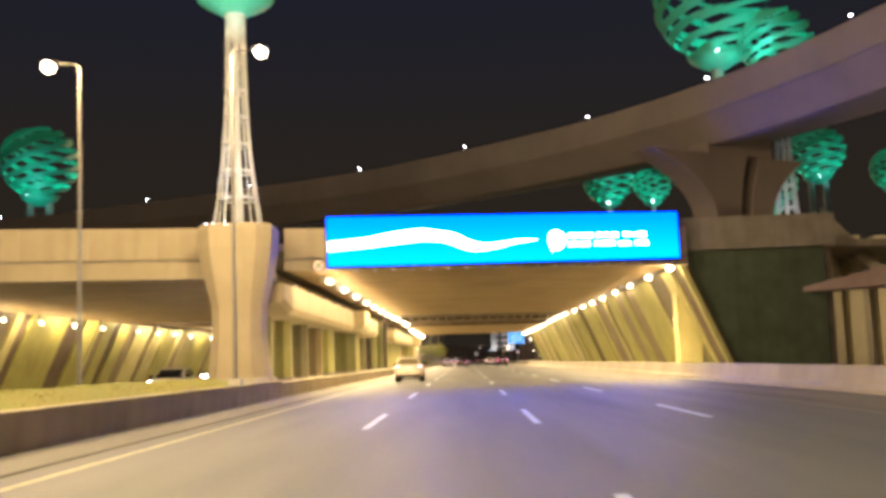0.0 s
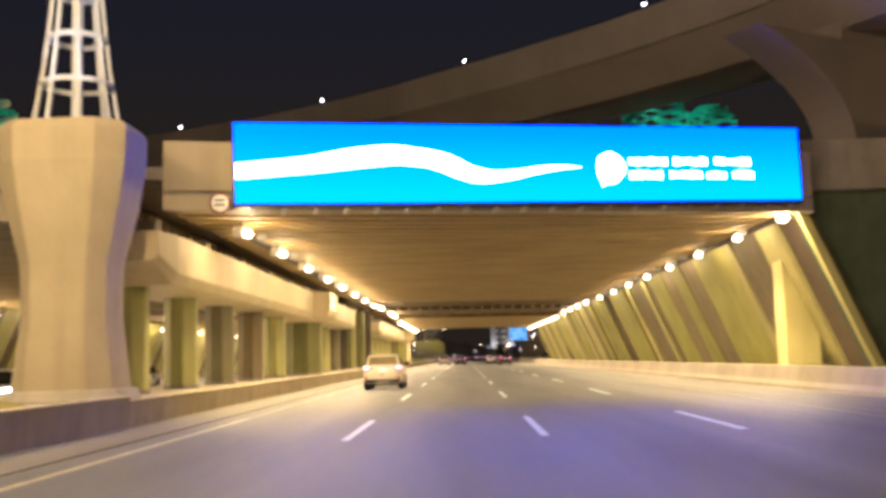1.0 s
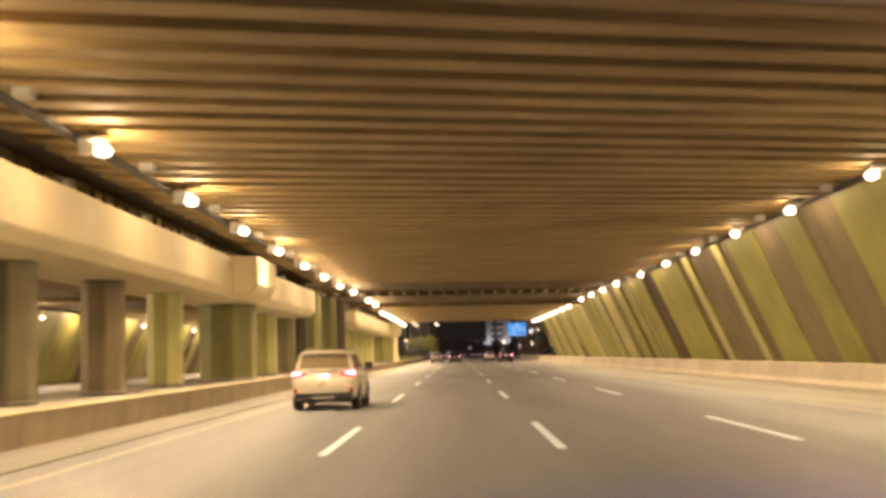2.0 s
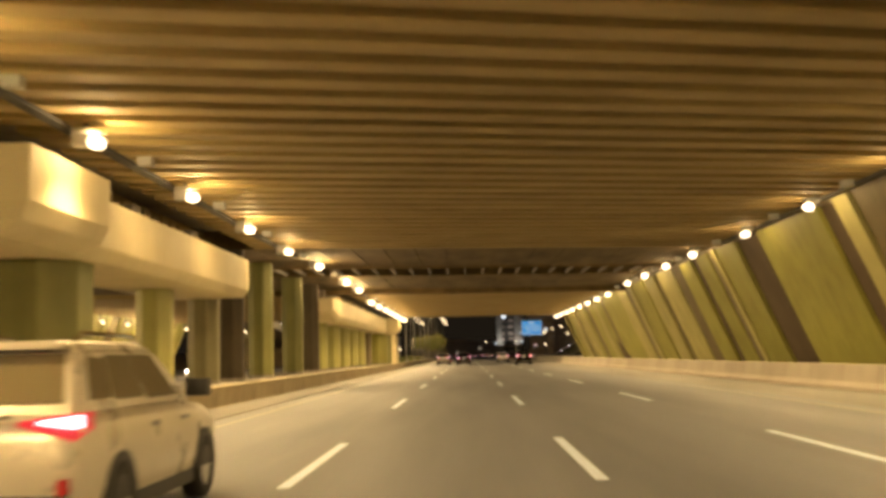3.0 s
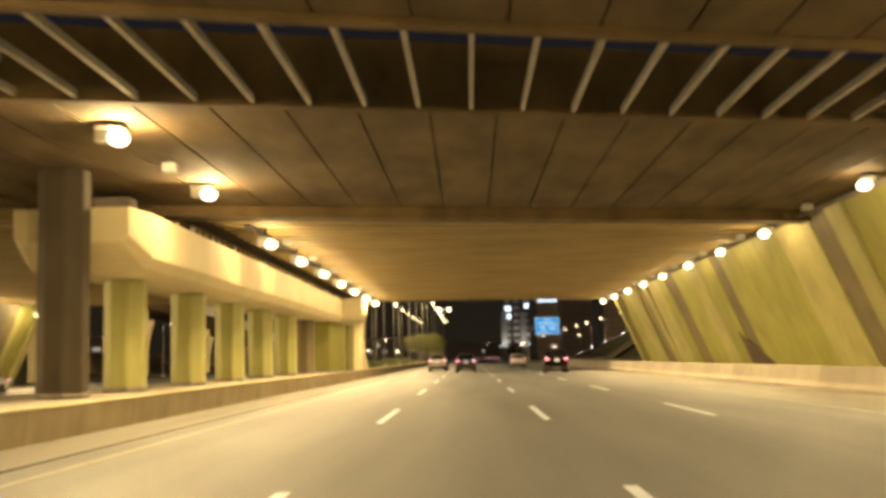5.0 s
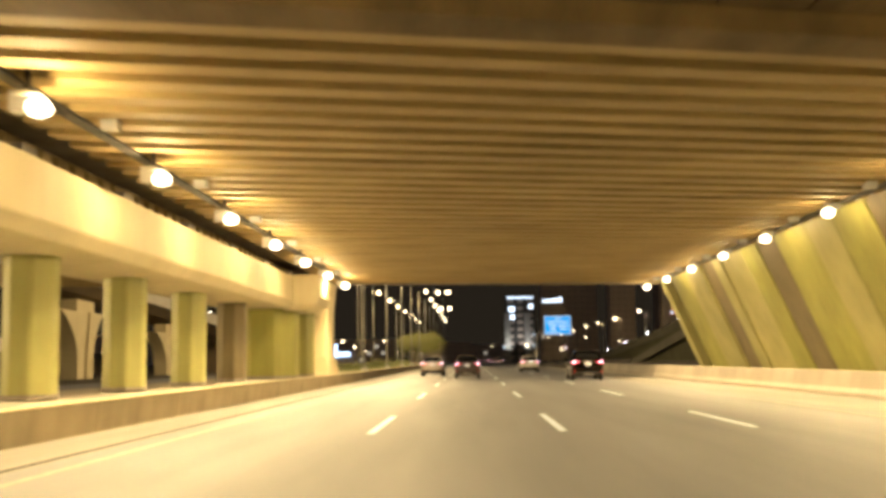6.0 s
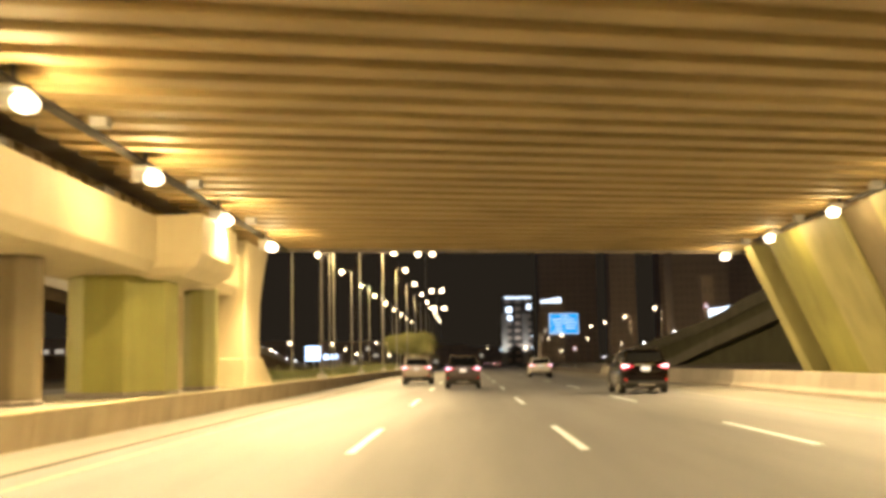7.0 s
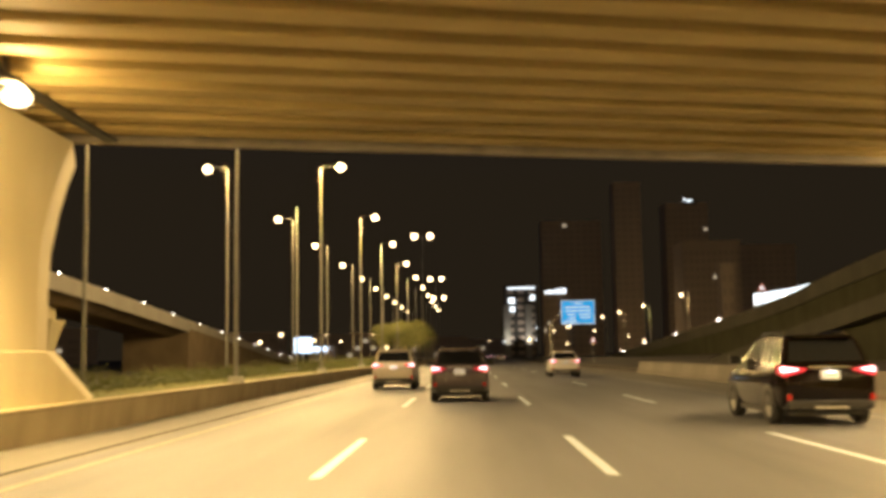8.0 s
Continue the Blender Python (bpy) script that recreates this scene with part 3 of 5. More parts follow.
def tower_pier(x, y):
    p = thing("bridge_pier", (x, y, 0.6), "pale flared concrete pier at the bridge front", "pier")
    prof = [(0.0, 1.4, 1.3), (0.25, 1.36, 1.3), (2.2, 1.14, 1.15), (3.6, 1.18, 1.15), (5.2, 1.54, 1.35), (6.3, 1.72, 1.5), (7.2, 1.76, 1.5), (7.42, 1.62, 1.4)]
    part("shaft", bevelled(loft([octagon(a, b, z, 0.62) for z, a, b in prof]), 0.03), pier_mat, p)
    part("skirt", bevelled(loft([octagon(1.6, 1.5, 0, 0.62), octagon(1.5, 1.4, 0.3, 0.62)]), 0.03), concrete, p)
    return p


tower_pier(-10.2, 50.6)


def basket(o, z, r):
    """A round basket of curved green louvres with a cup below it, centred z above the thing's base."""
    rnd = random.Random(int(r * 100))
    rows = 16
    for k in range(rows):
        la = radians(-62 + 124 * k / (rows - 1))
        n = max(4, round(6 * math.cos(la)))
        bm = bmesh.new()
        for j in range(n):
            a0 = 2 * math.pi * (j + rnd.random() * 0.25 + 0.37 * k) / n
            span = 2 * math.pi / n * 1.18
            rings = []
            for q in range(9):
                t = q / 8
                w = (0.010 + 0.046 * math.sin(math.pi * t) ** 0.6) * r
                l2 = la + radians(10) * (t - 0.5) * 2
                a = a0 + span * t
                rr = r * (1.0 - 0.05 * t)
                c = Vector((rr * math.cos(l2) * math.cos(a), rr * math.cos(l2) * math.sin(a), z + 0.92 * rr * math.sin(l2)))
                out = Vector((math.cos(a), math.sin(a), 0))
                up = Vector((0, 0, 1)) * 0.85 + out * 0.5
                rings.append([c - up * w, c + up * w, c + up * w - out * 0.05, c - up * w - out * 0.05])
            loft(rings, bm)
        part("louvre_band", bm, green_fin, o)
    part("hub", loft([[(q * r * math.cos(2 * math.pi * j / 14), q * r * math.sin(2 * math.pi * j / 14), z + h * r) for j in range(14)] for q, h in ((0.16, -1.12), (0.42, -0.98), (0.5, -0.86), (0.3, -0.8))]), green_fin, o, "pale green cup", True)
    for j in range(6):
        a = math.pi * j / 3
        part("rib", tube([(0.9 * r * math.cos(la) * math.cos(a), 0.9 * r * math.cos(la) * math.sin(a), z + 0.83 * r * math.sin(la)) for la in (radians(-75 + 15 * q) for q in range(11))], 0.03 * r / 4, 5), dark_steel, o)
    lamp("glow_inside", "POINT", (0, 0, z - 0.25 * r), 26 * r * r, (0.14, 1.0, 0.62), 0.25 * r, parent=o)
    lamp("uplight", "SPOT", (0.3 * r, -1.5 * r, z - 1.7 * r), 36 * r * r, (0.2, 0.95, 0.68), 0.2, aim=(0, 0, z), cone=75, parent=o)
    a = 4.5
    bulb = bmesh.new()
    bmesh.ops.create_uvsphere(bulb, u_segments=8, v_segments=6, radius=0.06, matrix=Matrix.Translation((0.52 * r * math.cos(a), 0.52 * r * math.sin(a), z - 0.93 * r)))
    part("spot_lamp", bulb, marker_glow, o, "small bright uplight")


def lattice_tower(x, y, z0, zt, r, base=1.18):
    o = thing("lattice_tower", (x, y, z0), "white lattice tower under a green lit louvred globe", "tower", "globe towers")
    h = zt - z0
    def rad(t):
        return 0.44 + (base - 0.44) * (1 - t) ** 2.6
    for j in range(8):
        a = math.pi * (j + 0.5) / 4
        part("leg", tube([(rad(t) * math.cos(a), rad(t) * math.sin(a), t * h) for t in (k / 12 for k in range(13))], 0.062, 6), white_steel, o)
    for k in range(1, 8):
        t = k / 8
        part("ring", loft([[(q * math.cos(2 * math.pi * j / 16), q * math.sin(2 * math.pi * j / 16), t * h + dz) for j in range(16)] for q, dz in ((rad(t) + 0.03, 0), (rad(t) + 0.03, 0.12), (rad(t) - 0.1, 0.12), (rad(t) - 0.1, 0))], caps=False), white_steel, o)
        lamp("ring_light", "POINT", (0, 0, t * h - 0.2), 14, (1.0, 0.93, 0.75), 0.1, parent=o)
    part("core", tube([(0, 0, 0), (0, 0, h)], 0.16, 8), white_steel, o)
    part("collar", loft([[(q * math.cos(2 * math.pi * j / 14), q * math.sin(2 * math.pi * j / 14), zz) for j in range(14)] for q, zz in ((0.36, h - 1.2), (0.5, h - 0.6), (0.52, h), (0.3, h + 0.2))]), white_steel, o)
    basket(o, h + 1.1 * r, r)
    for dx, dy in ((-1.25, -1.2), (-0.9, -1.35), (-0.3, -1.4), (1.2, -1.1)):
        bulb = bmesh.new()
        bmesh.ops.create_uvsphere(bulb, u_segments=8, v_segments=6, radius=0.05, matrix=Matrix.Translation((dx, dy, 0.08)))
        part("base_light", bulb, marker_glow, o)
    for a in (-1.9, -1.1, 2.0):
        lamp("base_uplight", "SPOT", (2.1 * math.cos(a), 2.1 * math.sin(a), 0.1), 230, (1.0, 0.95, 0.86), 0.1, aim=(0, 0, 8), cone=60, parent=o)
    return o


lattice_tower(-10.35, 51.2, 8.0, 18.6, 4.2)
lattice_tower(23.0, 74.0, 8.0, 20.0, 2.6, 1.0)


def globe_mast(x, y, z, r, posts=1, foot=-0.1):
    o = thing("globe_mast", (x, y, foot), "green lit louvred globe on a grey mast", "tower", "globe towers")
    for k in range(posts):
        part("mast", tube([((k - (posts - 1) / 2) * 0.5 * r, 0, 0), ((k - (posts - 1) / 2) * 0.5 * r, 0, z - foot - 0.8 * r)], [0.13 * r, 0.1 * r], 10), steel, o)
    basket(o, z - foot, r)
    return o


globe_mast(-59.5, 148, 31.5, 5.6, 2)
globe_mast(19.3, 76.0, 26.4, 4.3, 1, 7.5)
globe_mast(44.0, 128.0, 25.0, 3.5, 2)
globe_mast(59.0, 142.0, 25.0, 3.1)
globe_mast(12.2, 84.0, 15.1, 2.0, 1, 7.5)
globe_mast(16.0, 86.0, 15.0, 1.6, 1, 7.5)
globe_mast(28.5, 96.0, 16.2, 2.5, 1, 7.5)

# ---- flyover ----
EDGE = [(-95, 110), (-75, 106.5), (-60, 103), (-43, 98.0), (-27.1, 91), (-17, 85.8), (-7.4, 80.2), (0.66, 73.4), (8.3, 65.6), (13.85, 57.4), (18.0, 47.5), (20.6, 36), (22.0, 22), (22.5, 5), (22.5, -25), (22.5, -50)]


def along(points, per):
    out = []
    P = [Vector((*p, 0)) for p in points]
    for k in range(len(P) - 1):
        a, b, c, d = P[max(k - 1, 0)], P[k], P[k + 1], P[min(k + 2, len(P) - 1)]
        for q in range(per):
            t = q / per
            out.append(0.5 * ((2 * b) + (c - a) * t + (2 * a - 5 * b + 4 * c - d) * t * t + (3 * b - a - 3 * c + d) * t ** 3))
    out.append(P[-1])
    return out


fly_line = along(EDGE, 6)


def flyover():
    f = thing("flyover", (0, 0, 0), "long curving concrete flyover high above the road", "flyover", kind="structure")
    # section: distance outward from the near edge, height
    box = [(0.2, 14.6), (0.12, 14.3), (1.5, 12.85), (2.0, 12.8), (8.6, 13.95), (9.2, 14.15), (11.2, 15.4), (11.1, 15.9)]
    near = [(0.0, 14.25), (0.32, 14.25), (0.35, 15.9), (0.08, 15.9), (0.0, 15.8)]
    far = [(11.0, 15.3), (11.3, 15.3), (11.3, 17.0), (11.0, 17.0)]
    def swept(sec):
        rings = []
        for k, p in enumerate(fly_line):
            d = (fly_line[min(k + 1, len(fly_line) - 1)] - fly_line[max(k - 1, 0)]).normalized()
            nrm = Vector((-d.y, d.x, 0))
            rings.append([(p.x + nrm.x * u, p.y + nrm.y * u, z) for u, z in sec])
        return loft(rings)
    part("box_girder", swept(box), fly_mat, f)
    part("parapet", swept(near), fly_mat, f, "flyover parapet with a shallow ledge")
    part("parapet", swept(far), fly_mat, f)
    return f


flyover()
bulb = thing("parapet_light", (0.66, 73.4, 15.9), "tiny white lamp on the flyover parapet", "lamp", "parapet lights")
b = bmesh.new()
bmesh.ops.create_uvsphere(b, u_segments=10, v_segments=6, radius=0.06, matrix=Matrix.Translation((0.15, 0.1, 0.24)))
part("globe", b, marker_glow, bulb)
part("stem", tube([(0.15, 0.1, -0.02), (0.15, 0.1, 0.2)], 0.04, 6), dark_steel, bulb)
for x, y in ((-60, 103.1), (-43, 98.1), (-27.1, 91.1), (-17, 85.9), (-7.4, 80.3), (8.3, 65.7), (13.85, 57.5), (18.0, 47.6), (20.6, 36.1)):
    copy_thing(bulb, Matrix.Translation((x, y, 15.9)))


def branching_pier(x, y, z0, zt, turn, label, mat=fly_mat):
    """A pier of two curved blades that spread towards the girder, with an open slot between them."""
    o = thing("flyover_pier", (x, y, z0), label, "pier", "flyover piers", turn=turn)
    h = zt - z0
    for sgn in (-1, 1):
        outer, inner = [], []
        for k in range(13):
            t = k / 12
            flare = (max(0, t - 0.25) / 0.75) ** 2.2
            outer.append((sgn * (2.35 + (4.6 if sgn < 0 else 2.9) * flare), t * h))
            inner.append((0.95 * t ** 2 + sgn * (0.36 + 0.12 * t), t * h))
        outline = [(u, -0.9, z) for u, z in outer] + [(u, -0.9, z) for u, z in inner[::-1]]
        bm = bmesh.new()
        fr = [[bm.verts.new((u, yy, z)) for (u, z) in outer] for yy in (-0.9, 0.9)]
        inn = [[bm.verts.new((u, yy, z)) for (u, z) in inner] for yy in (-0.9, 0.9)]
        for k in range(12):
            bm.faces.new((fr[0][k], fr[0][k + 1], inn[0][k + 1], inn[0][k]))
            bm.faces.new((fr[1][k], inn[1][k], inn[1][k + 1], fr[1][k + 1]))
            bm.faces.new((fr[0][k], fr[1][k], fr[1][k + 1], fr[0][k + 1]))
            bm.faces.new((inn[0][k], inn[0][k + 1], inn[1][k + 1], inn[1][k]))
        for k in (0, 12):
            bm.faces.new((fr[0][k], inn[0][k], inn[1][k], fr[1][k]))
        bmesh.ops.recalc_face_normals(bm, faces=bm.faces[:])
        part("blade", bevelled(bm, 0.05), mat, o)
    part("web", block(-1.0, 1.0, 0.35, 0.8, 0, h - 0.9), mat, o)
    part("seat", bevelled(block(-2.6, 2.6, -0.8, 0.8, h, h + 1.3), 0.04), mat, o)
    return o


branching_pier(16.0, 61.5, 7.5, 12.38, 33, "curved two-bladed concrete flyover pier on the abutment")
branching_pier(-67.0, 110.5, -0.1, 12.38, 75, "tall two-bladed concrete flyover pier")
branching_pier(27.0, 26.0, -0.1, 12.38, 5, "tall two-bladed concrete flyover pier")

# ---- right abutment at the entrance ----
pale_pilaster = material("cream_paint", (0.62, 0.58, 0.42), 0.7, second=(0.5, 0.46, 0.33), scale=0.8, mix=0.6, fine=30, streak=0.3)
pillar_paint = material("pale_yellow_paint", (0.66, 0.62, 0.26), 0.6, second=(0.56, 0.52, 0.21), scale=0.8, mix=0.6, fine=30, streak=0.15)
ab = thing("abutment", (0, 0, 0), "dark green clad abutment wall under a concrete band", "wall", kind="structure")
part("cladding", prism([(15.2, 59.7, -0.3), (20.3, 59.7, -0.3), (20.3, 59.7, 7.25), (12.7, 59.7, 7.25), (12.7, 59.7, 5.5)], (0, 0.8, 0)), dark_green, ab)
part("band", bevelled(block(12.16, 20.9, 59.3, 62.7, 6.95, 8.75), 0.03), concrete_dark, ab)
part("return_wall", block(20.3, 21.0, 60.6, 84, -0.3, 7.6), concrete_dark, ab)
for a, b, y in ((24.1, 24.85, 70.0), (25.5, 26.4, 70.4), (27.6, 28.5, 71.0)):
    part("pilaster", bevelled(block(a, b, y, y + 1.0, -0.3, 8.6), 0.03), pale_pilaster, ab)
part("back_wall", block(21.0, 40.0, 71.6, 72.2, -0.3, 7.2), concrete, ab)
part("raking_parapet", prism([(22.6, 66.0, 9.9), (22.6, 66.0, 8.8), (30.5, 66.0, 0.4), (31.5, 66.0, 0.4)], (0, 0.5, 0)), concrete_dark, ab)
c = thing("column", (13.45, 64.0, -0.06), "bright olive square column at the tunnel mouth", "column")
part("shaft", bevelled(block(-0.62, 0.7, -0.6, 0.6, 0, 4.9), 0.05), pillar_paint, c)
slab = thing("ramp_slab", (18.7, 58.6, 4.4), "thin pinkish concrete ramp slab beside the abutment", "ramp")
part("slab", bevelled(hexa(bmesh.new(), [(0, 0, 0), (12, 0, 0.5), (12, 4, 0.5), (1.7, 1.0, 0), (0, 0, 0.25), (12, 0, 2.9), (12, 4, 2.9), (1.7, 1.0, 0.4)]), 0.03), pinkish, slab)
for x in (7.5, 11.0):
    part("prop", tube([(x, 1.6, -4.46), (x, 1.6, 0.08 * x)], 0.4, 10), concrete_pale, slab)


# ---- end pier at the exit ----
def end_pier():
    p = thing("end_pier", (-10.0, 186.5, 0.6), "pale flared concrete pier and capital at the tunnel end", "pier")
    part("skirt", bevelled(loft([[(1.9, 0.7, z), (1.9, b - 2.6, z), (1.05, b, z), (-1.05, b, z), (-1.9, b - 2.6, z), (-1.9, 0.7, z)] for z, b in ((0.0, 8.9), (1.08, 6.5))]), 0.03), concrete_pale, p)
    part("shaft", bevelled(loft([[(a, 0.8, z), (a, b - 2.6, z), (1.0, b, z), (-1.0, b, z), (-a, b - 2.6, z), (-a, 0.8, z)] for z, a, b in ((0.3, 1.86, 6.2), (2.3, 1.85, 6.15), (3.2, 1.86, 6.25), (4.0, 1.88, 6.6), (4.8, 1.9, 7.1), (5.4, 1.92, 7.6))]), 0.04), concrete_pale, p)
    return p


end_pier()


# ---- street lamps ----
def street_lamp(x, y, arm, h=11.8, watts=2600, label="tall galvanised street lamp with a lit head", foot=0.0, both=False, lit=True, arm_len=1.0, lens=0.24):
    o = thing("street_lamp", (x, y, foot), label, "street lamp", "street lamps")
    part("pole", tube([(0, 0, 0), (0, 0, h * 0.5), (0, 0, h - 0.1)], [0.085, 0.062, 0.04], 10), pole_steel, o)
    part("base_plate", bevelled(block(-0.22, 0.22, -0.22, 0.22, 0, 0.25), 0.03), steel, o)
    for sg in ((-1, 1) if both else (arm,)):
        part("arm", tube([(0, 0, h - 0.2), (sg * 0.15, 0, h), (sg * arm_len, 0, h + 0.06)], 0.028, 8), dark_steel, o)
        part("head", bevelled(loft([[(sg * (arm_len - 0.25), -0.12, h + 0.0), (sg * (arm_len - 0.25), 0.12, h + 0.0), (sg * (arm_len - 0.25), 0.1, h + 0.16), (sg * (arm_len - 0.25), -0.1, h + 0.16)],
                                    [(sg * (arm_len + 0.4), -0.16, h + 0.02), (sg * (arm_len + 0.4), 0.16, h + 0.02), (sg * (arm_len + 0.4), 0.1, h + 0.16), (sg * (arm_len + 0.4), -0.1, h + 0.16)]]), 0.02), dark_steel, o)
        b = bmesh.new()
        bmesh.ops.create_uvsphere(b, u_segments=14, v_segments=8, radius=1, matrix=Matrix.Translation((sg * (arm_len + 0.1), 0, h - 0.06)) @ Matrix.Diagonal((lens, lens, lens * 0.95, 1)))
        part("lens", b, street_glow, o, "glowing warm lens", True).visible_shadow = False
        if lit:
            lamp("light", "POINT", (sg * (arm_len + 0.1), 0, h - 0.12), watts * (1.7 if y < 30 else 1.5 if y < 100 else 1.6), SODIUM, 0.15, parent=o)
    return o


LAMP_Y = [-5.0, 18.2, 39.2, 206.2, 227.1, 248.3, 267.2, 288.4, 309.8, 331.0, 352.0, 373.0, 394.0, 415.0]
for y in LAMP_Y:
    near = y < 320
    street_lamp(-7.95, y, 1, watts=2600, foot=0.63 if y > 100 else 0.73, lit=near, h=11.3 if y > 100 else 12.25)
    street_lamp(-12.9 if y > 100 else -12.6, y - (0.9 if y > 100 else 2.6), -1, watts=2600, foot=0.4, lit=near, h=11.4 if y > 100 else 11.55)
for y in (327.0, 361.0, 391.0, 419.0, 455.0, 500.0, 560.0):
    street_lamp(33.0, y, -1, h=10.0, watts=2000, lit=y < 400, foot=-0.08, label="roadside street lamp with a lit head")
street_lamp(-36.0, 230.0, 1, h=6.2, lit=False, foot=-0.08, label="low roadside lamp with a lit head beside the ramp")
# mast lenses are oversize: the bloom round each head is put into the shape
for x, y, h in ((-6.4, 382.0, 25.3), (-6.4, 470.0, 23.4), (-6.4, 497.0, 19.4)):
    street_lamp(x - 2.6, y, 1, h=h, lit=False, both=True, arm_len=1.5, lens=0.6, foot=0.4 if y < 420 else -0.08, label="tall mast with two lit lamp heads")
# three lamps added behind the camera's start, never in view
for k in range(3):
    street_lamp(14.6, -42 + 19 * k, -1, h=11.5, watts=1300, foot=-0.08, label="roadside street lamp with a lit head")

# unseen lamp added out of view to light the ramp slab and pilasters
street_lamp(33.5, 63.0, -1, h=7.6, watts=1000, foot=-0.08, label="roadside street lamp with a lit head")

fp = thing("flag_pole", (-12.2, 245.0, 0.3), "thin bare steel pole on the median", "pole")
part("pole", tube([(0, 0, 0), (0, 0, 6), (0, 0, 12)], [0.09, 0.07, 0.05], 8), steel, fp)
part("base_plate", bevelled(block(-0.2, 0.2, -0.2, 0.2, 0, 0.2), 0.03), steel, fp)

# ---- grass median, hedge, trees ----
def grass_strip(name, x0, x1, y0, y1, z, seed, label, grass_mat, crest=0.18):
    n, m = max(2, int((x1 - x0) / 0.5)), max(2, int((y1 - y0) / 1.5))
    bm = bmesh.new()
    g = []
    for i in range(n + 1):
        row = []
        for j in range(m + 1):
            x, y = x0 + (x1 - x0) * i / n, y0 + (y1 - y0) * j / m
            hump = math.sin(math.pi * i / n) * crest
            row.append(bm.verts.new((x, y, z + hump + 0.06 * noise.noise((x * 0.6, y * 0.6, seed)))))
        g.append(row)
    for i in range(n):
        for j in range(m):
            bm.faces.new((g[i][j], g[i + 1][j], g[i + 1][j + 1], g[i][j + 1]))
    base = part(name, bm, grass_mat, None, "", True)
    tagged(base, label, "grass", kind="structure")
    rnd = random.Random(seed)
    bm = bmesh.new()
    for k in range(int((x1 - x0) * min(y1 - y0, 90) * 14)):
        x, y = rnd.uniform(x0, x1), rnd.uniform(y0, min(y1, y0 + 90))
        zz = z + math.sin(math.pi * (x - x0) / (x1 - x0)) * crest
        a, h, w = rnd.uniform(0, 6.28), rnd.uniform(0.03, 0.09), rnd.uniform(0.01, 0.03)
        lean = rnd.uniform(-0.1, 0.1)
        v = [bm.verts.new((x - w * math.cos(a), y - w * math.sin(a), zz - 0.03)), bm.verts.new((x + w * math.cos(a), y + w * math.sin(a), zz - 0.03)), bm.verts.new((x + lean, y + lean * 0.5, zz + h))]
        bm.faces.new(v)
    tagged(part("grass_blades", bm, grass_mat), "rough grass blades on the median", "grass", kind="stuff")


grass_strip("median_grass_entrance", -13.2, -8.12, -50, 43.9, 0.6, 3, "yellow-green grass mound of the median", grass_mat, 0.42)
grass_strip("median_grass_exit", -13.2, -8.12, 194.2, 420, 0.42, 5, "dark green grass strip of the median", material("dark_grass", (0.15, 0.165, 0.04), 0.9, second=(0.19, 0.18, 0.055), scale=0.9, mix=0.9, fine=30, bump=0.8))


def leaves(n, place, size, seed, bm=None):
    rnd = random.Random(seed)
    bm = bm or bmesh.new()
    for _ in range(n):
        c = Vector(place(rnd))
        d = Vector((rnd.uniform(-1, 1), rnd.uniform(-1, 1), rnd.uniform(-0.7, 0.7))).normalized()
        e = d.orthogonal().normalized()
        L, W = size * rnd.uniform(0.6, 1.4), size * rnd.uniform(0.2, 0.4)
        v = [bm.verts.new(c - d * L), bm.verts.new(c + e * W), bm.verts.new(c + d * L), bm.verts.new(c - e * W)]
        bm.faces.new(v)
    return bm


def hedge(x, y0, y1, h, seed):
    o = thing("hedge", (x, (y0 + y1) / 2, 0.5), "rough dark green hedge along the median", "hedge", "median hedges")
    L = (y1 - y0) / 2
    def put(r):
        yy = r.uniform(-L, L)
        top = h * (0.75 + 0.35 * noise.noise((yy * 0.35, seed, 0)))
        return (r.gauss(0, 0.45), yy, abs(r.gauss(0.5, 0.35)) * top)
    part("foliage", leaves(int(L * 420), put, 0.07, seed), hedge_mat, o)
    return o


hedge(-11.0, 197, 232, 0.75, 11)
hedge(-10.4, 234, 300, 0.95, 12)


def tree(x, y, h, spread, seed):
    o = thing("tree", (x, y, 0.4), "broad leafy tree lit from above on the median", "tree", "median trees")
    rnd = random.Random(seed)
    part("trunk", tube([(0, 0, 0), (0.1, 0.05, h * 0.25), (0.05, 0.1, h * 0.5)], [0.2, 0.15, 0.11], 8), concrete_dark, o, "brown bark trunk")
    tips = []
    for k in range(9):
        a = k * 2.4
        tip = Vector((spread * rnd.uniform(0.45, 0.95) * math.cos(a), spread * rnd.uniform(0.45, 0.95) * math.sin(a), h * rnd.uniform(0.62, 0.98)))
        tips.append(tip)
        part("limb", tube([(0.06, 0.08, h * 0.42), tip * 0.5 + Vector((0, 0, h * 0.3)), tip], [0.08, 0.05, 0.02], 6), concrete_dark, o)
    def put(r):
        t = tips[r.randrange(len(tips))]
        q = abs(r.gauss(0, 1))
        d = Vector((r.gauss(0, 1), r.gauss(0, 1), r.gauss(0, 0.6)))
        p = t + d * spread * 0.24
        return (p.x, p.y, p.z - 0.12 * d.length ** 2)
    part("crown", leaves(6500, put, 0.15, seed), leaf_mat, o)
    return o


tree(-9.3, 304.0, 5.0, 2.6, 21)
tree(-9.6, 318.0, 5.6, 3.0, 22)
tree(-9.2, 334.0, 5.2, 2.8, 23)

